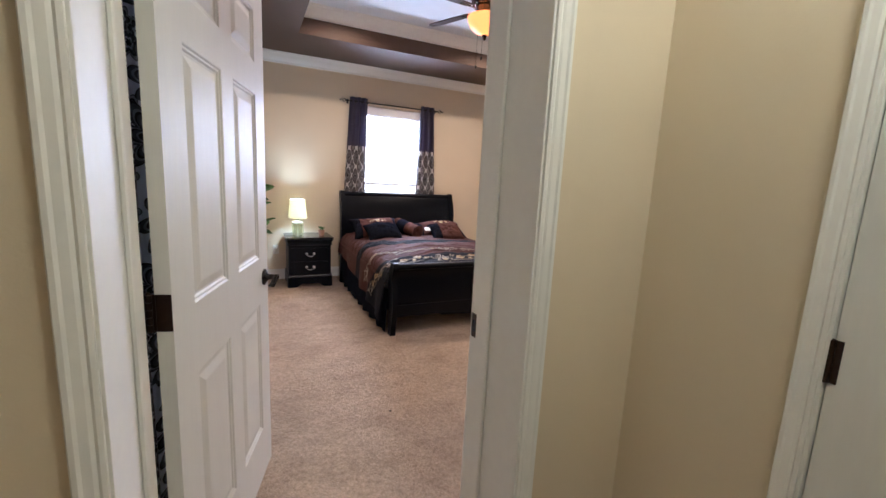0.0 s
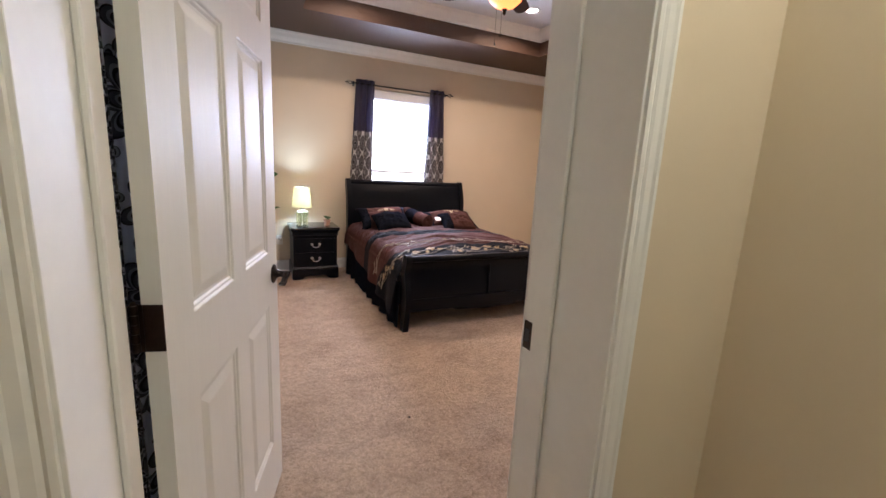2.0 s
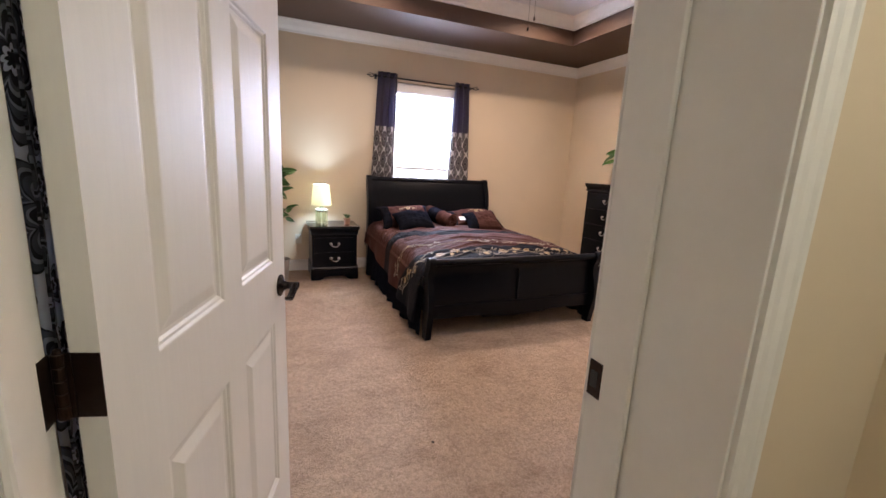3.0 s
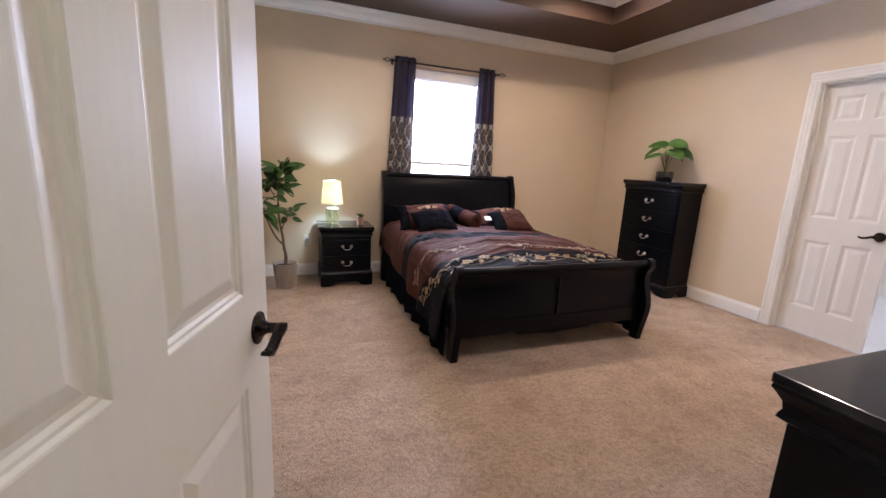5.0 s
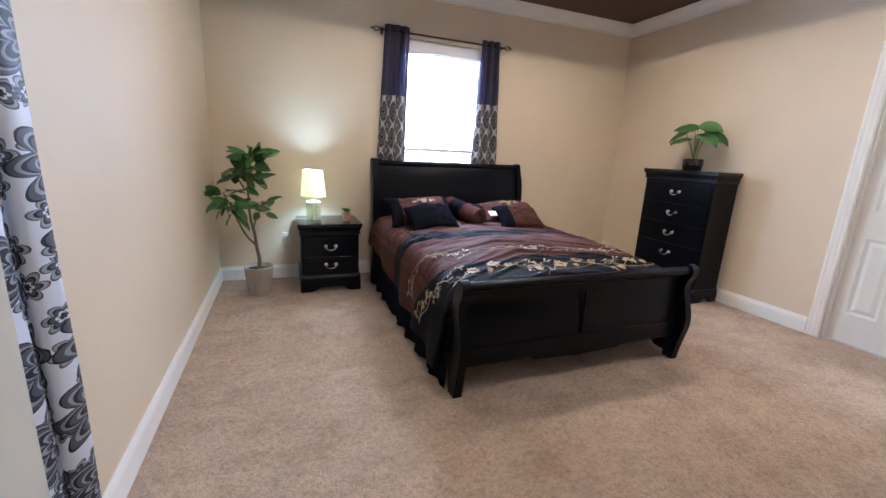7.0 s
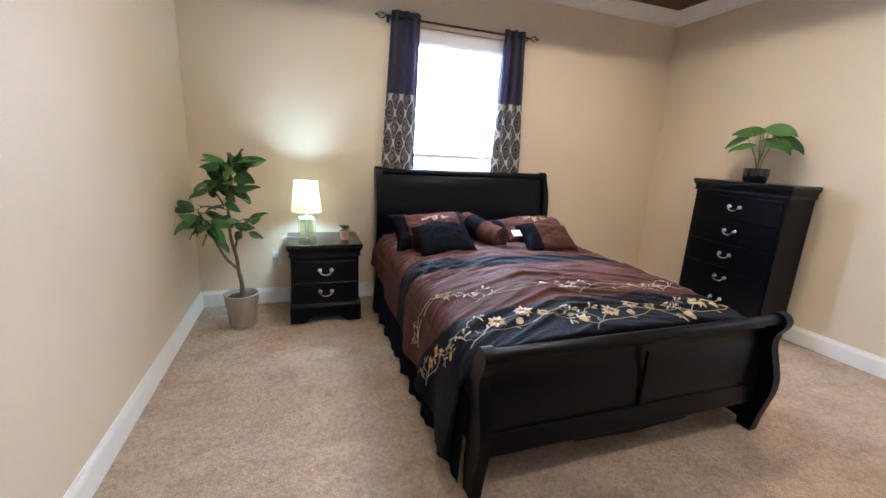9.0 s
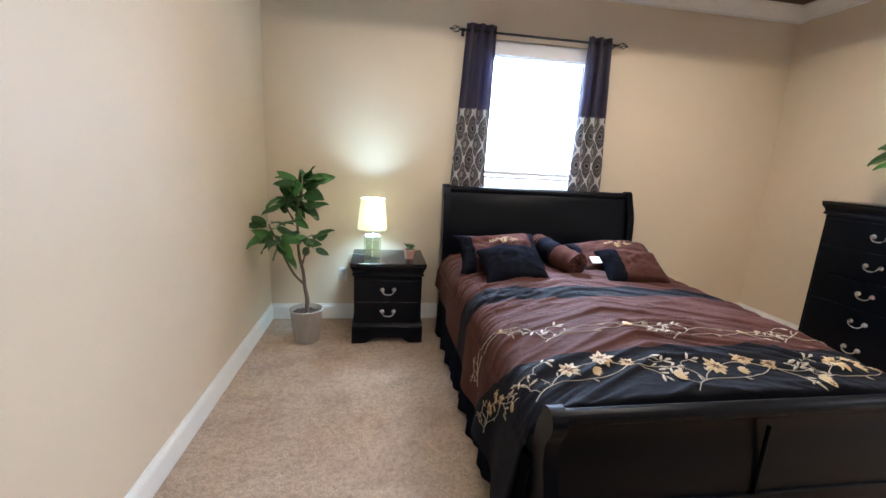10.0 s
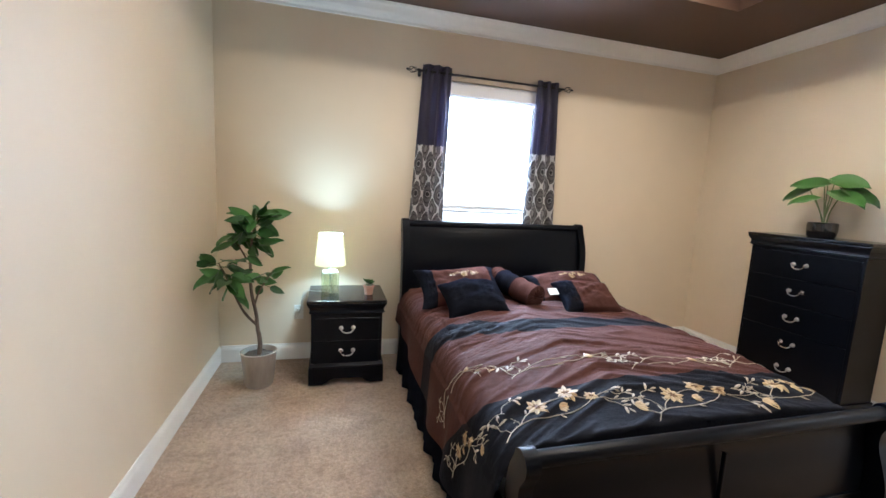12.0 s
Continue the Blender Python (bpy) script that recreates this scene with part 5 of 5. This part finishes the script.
def leaf_at(mesh, parent, at, direction, roll, scale, face=None):
    ob = new("leaf", mesh)
    ob.parent = parent
    d = Vector(direction).normalized()
    q = d.to_track_quat("X", "Z").to_matrix().to_4x4()
    if face is not None:
        nrm = Vector(face) - d * d.dot(Vector(face))
        nrm.normalize()
        q = Matrix((d, nrm.cross(d), nrm)).transposed().to_4x4()
    ob.matrix_basis = Matrix.Translation(at) @ q @ Matrix.Rotation(roll, 4, "X") @ Matrix.Diagonal((scale, scale, scale, 1))
    return ob


def potted_tree():
    rng = random.Random(11)
    t = thing("potted_tree", (0.62, 5.53, 0.0), "leafy green potted fig tree in a whitewashed clay pot", "potted plant")
    pot = [(0, 0.0), (0.086, 0.0), (0.090, 0.006), (0.115, 0.232), (0.118, 0.240), (0.111, 0.244), (0.105, 0.235), (0.102, 0.20), (0, 0.20)]
    part("pot", lathe(bmesh.new(), pot, steps=40), M_POT, t, "whitewashed clay pot", True)
    so = lathe(bmesh.new(), [(0, 0.213), (0.04, 0.214), (0.085, 0.212), (0.104, 0.208)], steps=26)
    for v in so.verts:
        v.co.z += 0.012 * noise.noise(v.co * 40)
    part("soil", so, M_SOIL, t, "dark crumbly soil", True)
    trunk = smooth_path([(0, 0, 0.20), (0.008, 0, 0.30), (-0.004, 0.005, 0.39)])
    main = smooth_path([(-0.004, 0.005, 0.38), (0.0, 0.0, 0.50), (-0.01, -0.01, 0.64), (0.0, 0.0, 0.80), (0.02, 0.0, 0.93), (0.055, -0.01, 1.05), (0.09, 0, 1.13)])
    left = smooth_path([(-0.004, 0.005, 0.42), (-0.06, -0.02, 0.50), (-0.10, -0.05, 0.62), (-0.13, -0.07, 0.74), (-0.165, -0.08, 0.84)])
    right = smooth_path([(-0.005, 0.0, 0.55), (0.035, -0.02, 0.64), (0.09, -0.03, 0.72), (0.145, -0.03, 0.79)])
    top2 = smooth_path([(-0.015, 0, 0.85), (-0.05, -0.02, 0.95), (-0.06, -0.02, 1.03)])
    def leaned(path):
        return [Vector((q[0] - 0.11 * max(0.0, q[2] - 0.36), q[1], q[2] + 0.05 * max(0.0, q[2] - 0.4))) for q in path]

    trunk, main, left, right, top2 = (leaned(q) for q in (trunk, main, left, right, top2))
    for path, r0, r1 in ((trunk, 0.017, 0.014), (main, 0.013, 0.005), (left, 0.010, 0.004), (right, 0.007, 0.003), (top2, 0.006, 0.003)):
        part("branch", tube(bmesh.new(), path, r0, r1, 9), M_BARK, t, "", True)
    meshes = [leaf_mesh("leaf", 0.165, 0.078, M_LEAF, 0.15, 0.32), leaf_mesh("leaf", 0.175, 0.085, M_LEAF, 0.10, 0.16), leaf_mesh("leaf", 0.14, 0.066, M_LEAF, 0.18, 0.05)]

    def bunch(path, lo, count, spread, up, scale):
        for i in range(count):
            at = path[min(len(path) - 1, int(len(path) * (lo + (1 - lo) * i / count)))]
            a = i * 2.4 + rng.uniform(-0.4, 0.4)
            d = Vector((math.cos(a) * spread, math.sin(a) * spread * 0.8 - 0.15, up + rng.uniform(-0.9, 0.8)))
            d.normalize()
            st = Vector(at) + d * rng.uniform(0.02, 0.05)
            part("twig", tube(bmesh.new(), [at, st], 0.0025, 0.0018, 5), M_STEM, t)
            leaf_at(rng.choice(meshes), t, st, d, rng.uniform(-0.8, 0.8), scale * rng.uniform(0.75, 1.15), (rng.uniform(-0.3, 0.5), -0.6, rng.uniform(0.2, 1.0)))

    bunch(main, 0.66, 34, 0.9, 0.25, 0.88)
    bunch(left, 0.66, 19, 0.9, -0.25, 0.92)
    bunch(right, 0.55, 8, 1.0, 0.0, 0.72)
    bunch(top2, 0.3, 9, 1.0, 0.1, 0.85)
    bunch(main, 0.42, 5, 1.0, 0.1, 0.75)


potted_tree()


def chest_plant():
    rng = random.Random(4)
    t = thing("potted_plant", (4.50, 4.755, 1.20), "broad-leaved green plant in a glossy black pot on the chest", "potted plant")
    pot = [(0, 0), (0.072, 0), (0.080, 0.008), (0.088, 0.05), (0.087, 0.100), (0.081, 0.107), (0.075, 0.103), (0.075, 0.088), (0, 0.088)]
    part("pot", lathe(bmesh.new(), pot, steps=40), M_BLACKGLAZE, t, "glossy black glazed pot", True)
    part("soil", lathe(bmesh.new(), [(0, 0.094), (0.05, 0.093), (0.074, 0.088)], steps=24), M_SOIL, t, "", True)
    mesh = leaf_mesh("leaf", 0.205, 0.130, M_LEAF2, 0.12, 0.34, notch=0.35)
    for (ex, ey, ez), ln, droop_dir in (((-0.03, 0.10, 0.36), 0.95, (-0.15, 0.95, -0.22)), ((-0.02, 0.02, 0.40), 0.95, (-0.25, 0.6, 0.1)), ((0.0, -0.03, 0.43), 0.95, (-0.1, -0.95, -0.05)), ((-0.04, -0.06, 0.33), 1.15, (-0.35, -0.95, -0.12)), ((0.03, 0.03, 0.40), 0.75, (0.3, 0.6, 0.1)), ((-0.08, 0.02, 0.29), 0.75, (-0.7, 0.5, -0.05)), ((0.0, -0.10, 0.36), 1.0, (0.1, -0.95, -0.3))):
        ez *= 0.94
        path = smooth_path([(rng.uniform(-0.02, 0.02), rng.uniform(-0.02, 0.02), 0.088), (ex * 0.35, ey * 0.35, ez * 0.6), (ex, ey, ez)])
        part("stem", tube(bmesh.new(), path, 0.005, 0.003, 7), M_STEM, t, "", True)
        leaf_at(mesh, t, (ex, ey, ez), droop_dir, rng.uniform(-0.35, 0.35), ln, (-0.55, -0.35, 0.75))


chest_plant()


def succulent():
    t = thing("succulent", (1.36, 5.62, 0.605), "small succulent in a terracotta pot on the nightstand", "potted plant")
    part("pot", lathe(bmesh.new(), [(0, 0), (0.028, 0), (0.037, 0.055), (0.041, 0.057), (0.041, 0.068), (0.036, 0.070), (0.034, 0.058), (0, 0.058)], steps=24), M_TERRA, t, "terracotta pot", True)
    part("soil", lathe(bmesh.new(), [(0, 0.064), (0.035, 0.060)], steps=16), M_SOIL, t)
    mesh = leaf_mesh("leaf", 0.045, 0.02, M_LEAF2, 0.3, -0.2)
    for k, (cx, cy, cz) in enumerate(((-0.014, -0.005, 0.085), (0.014, 0.006, 0.072), (0.0, 0.012, 0.078))):
        part("stem", tube(bmesh.new(), [(cx, cy, 0.06), (cx, cy, cz)], 0.004, sides=6), M_STEM, t)
        for i in range(9):
            a = i * 2.4 + k
            leaf_at(mesh, t, (cx, cy, cz), (math.cos(a), math.sin(a), 0.3 + 0.12 * i), 0, 1 - 0.05 * i)


succulent()

# a speck of lint on the carpet
lint = bmesh.new()
lathe(lint, [(0, 0.0), (0.007, 0.001), (0.008, 0.004), (0.004, 0.007), (0, 0.008)], steps=9)
for v in lint.verts:
    v.co.x *= 1.0 + 0.5 * noise.noise(v.co * 150)
lt = tagged(part("lint", lint, M_SOIL), "small dark speck of lint on the carpet", "lint")
lt.matrix_basis = pose(1.28, 2.515, -0.003)
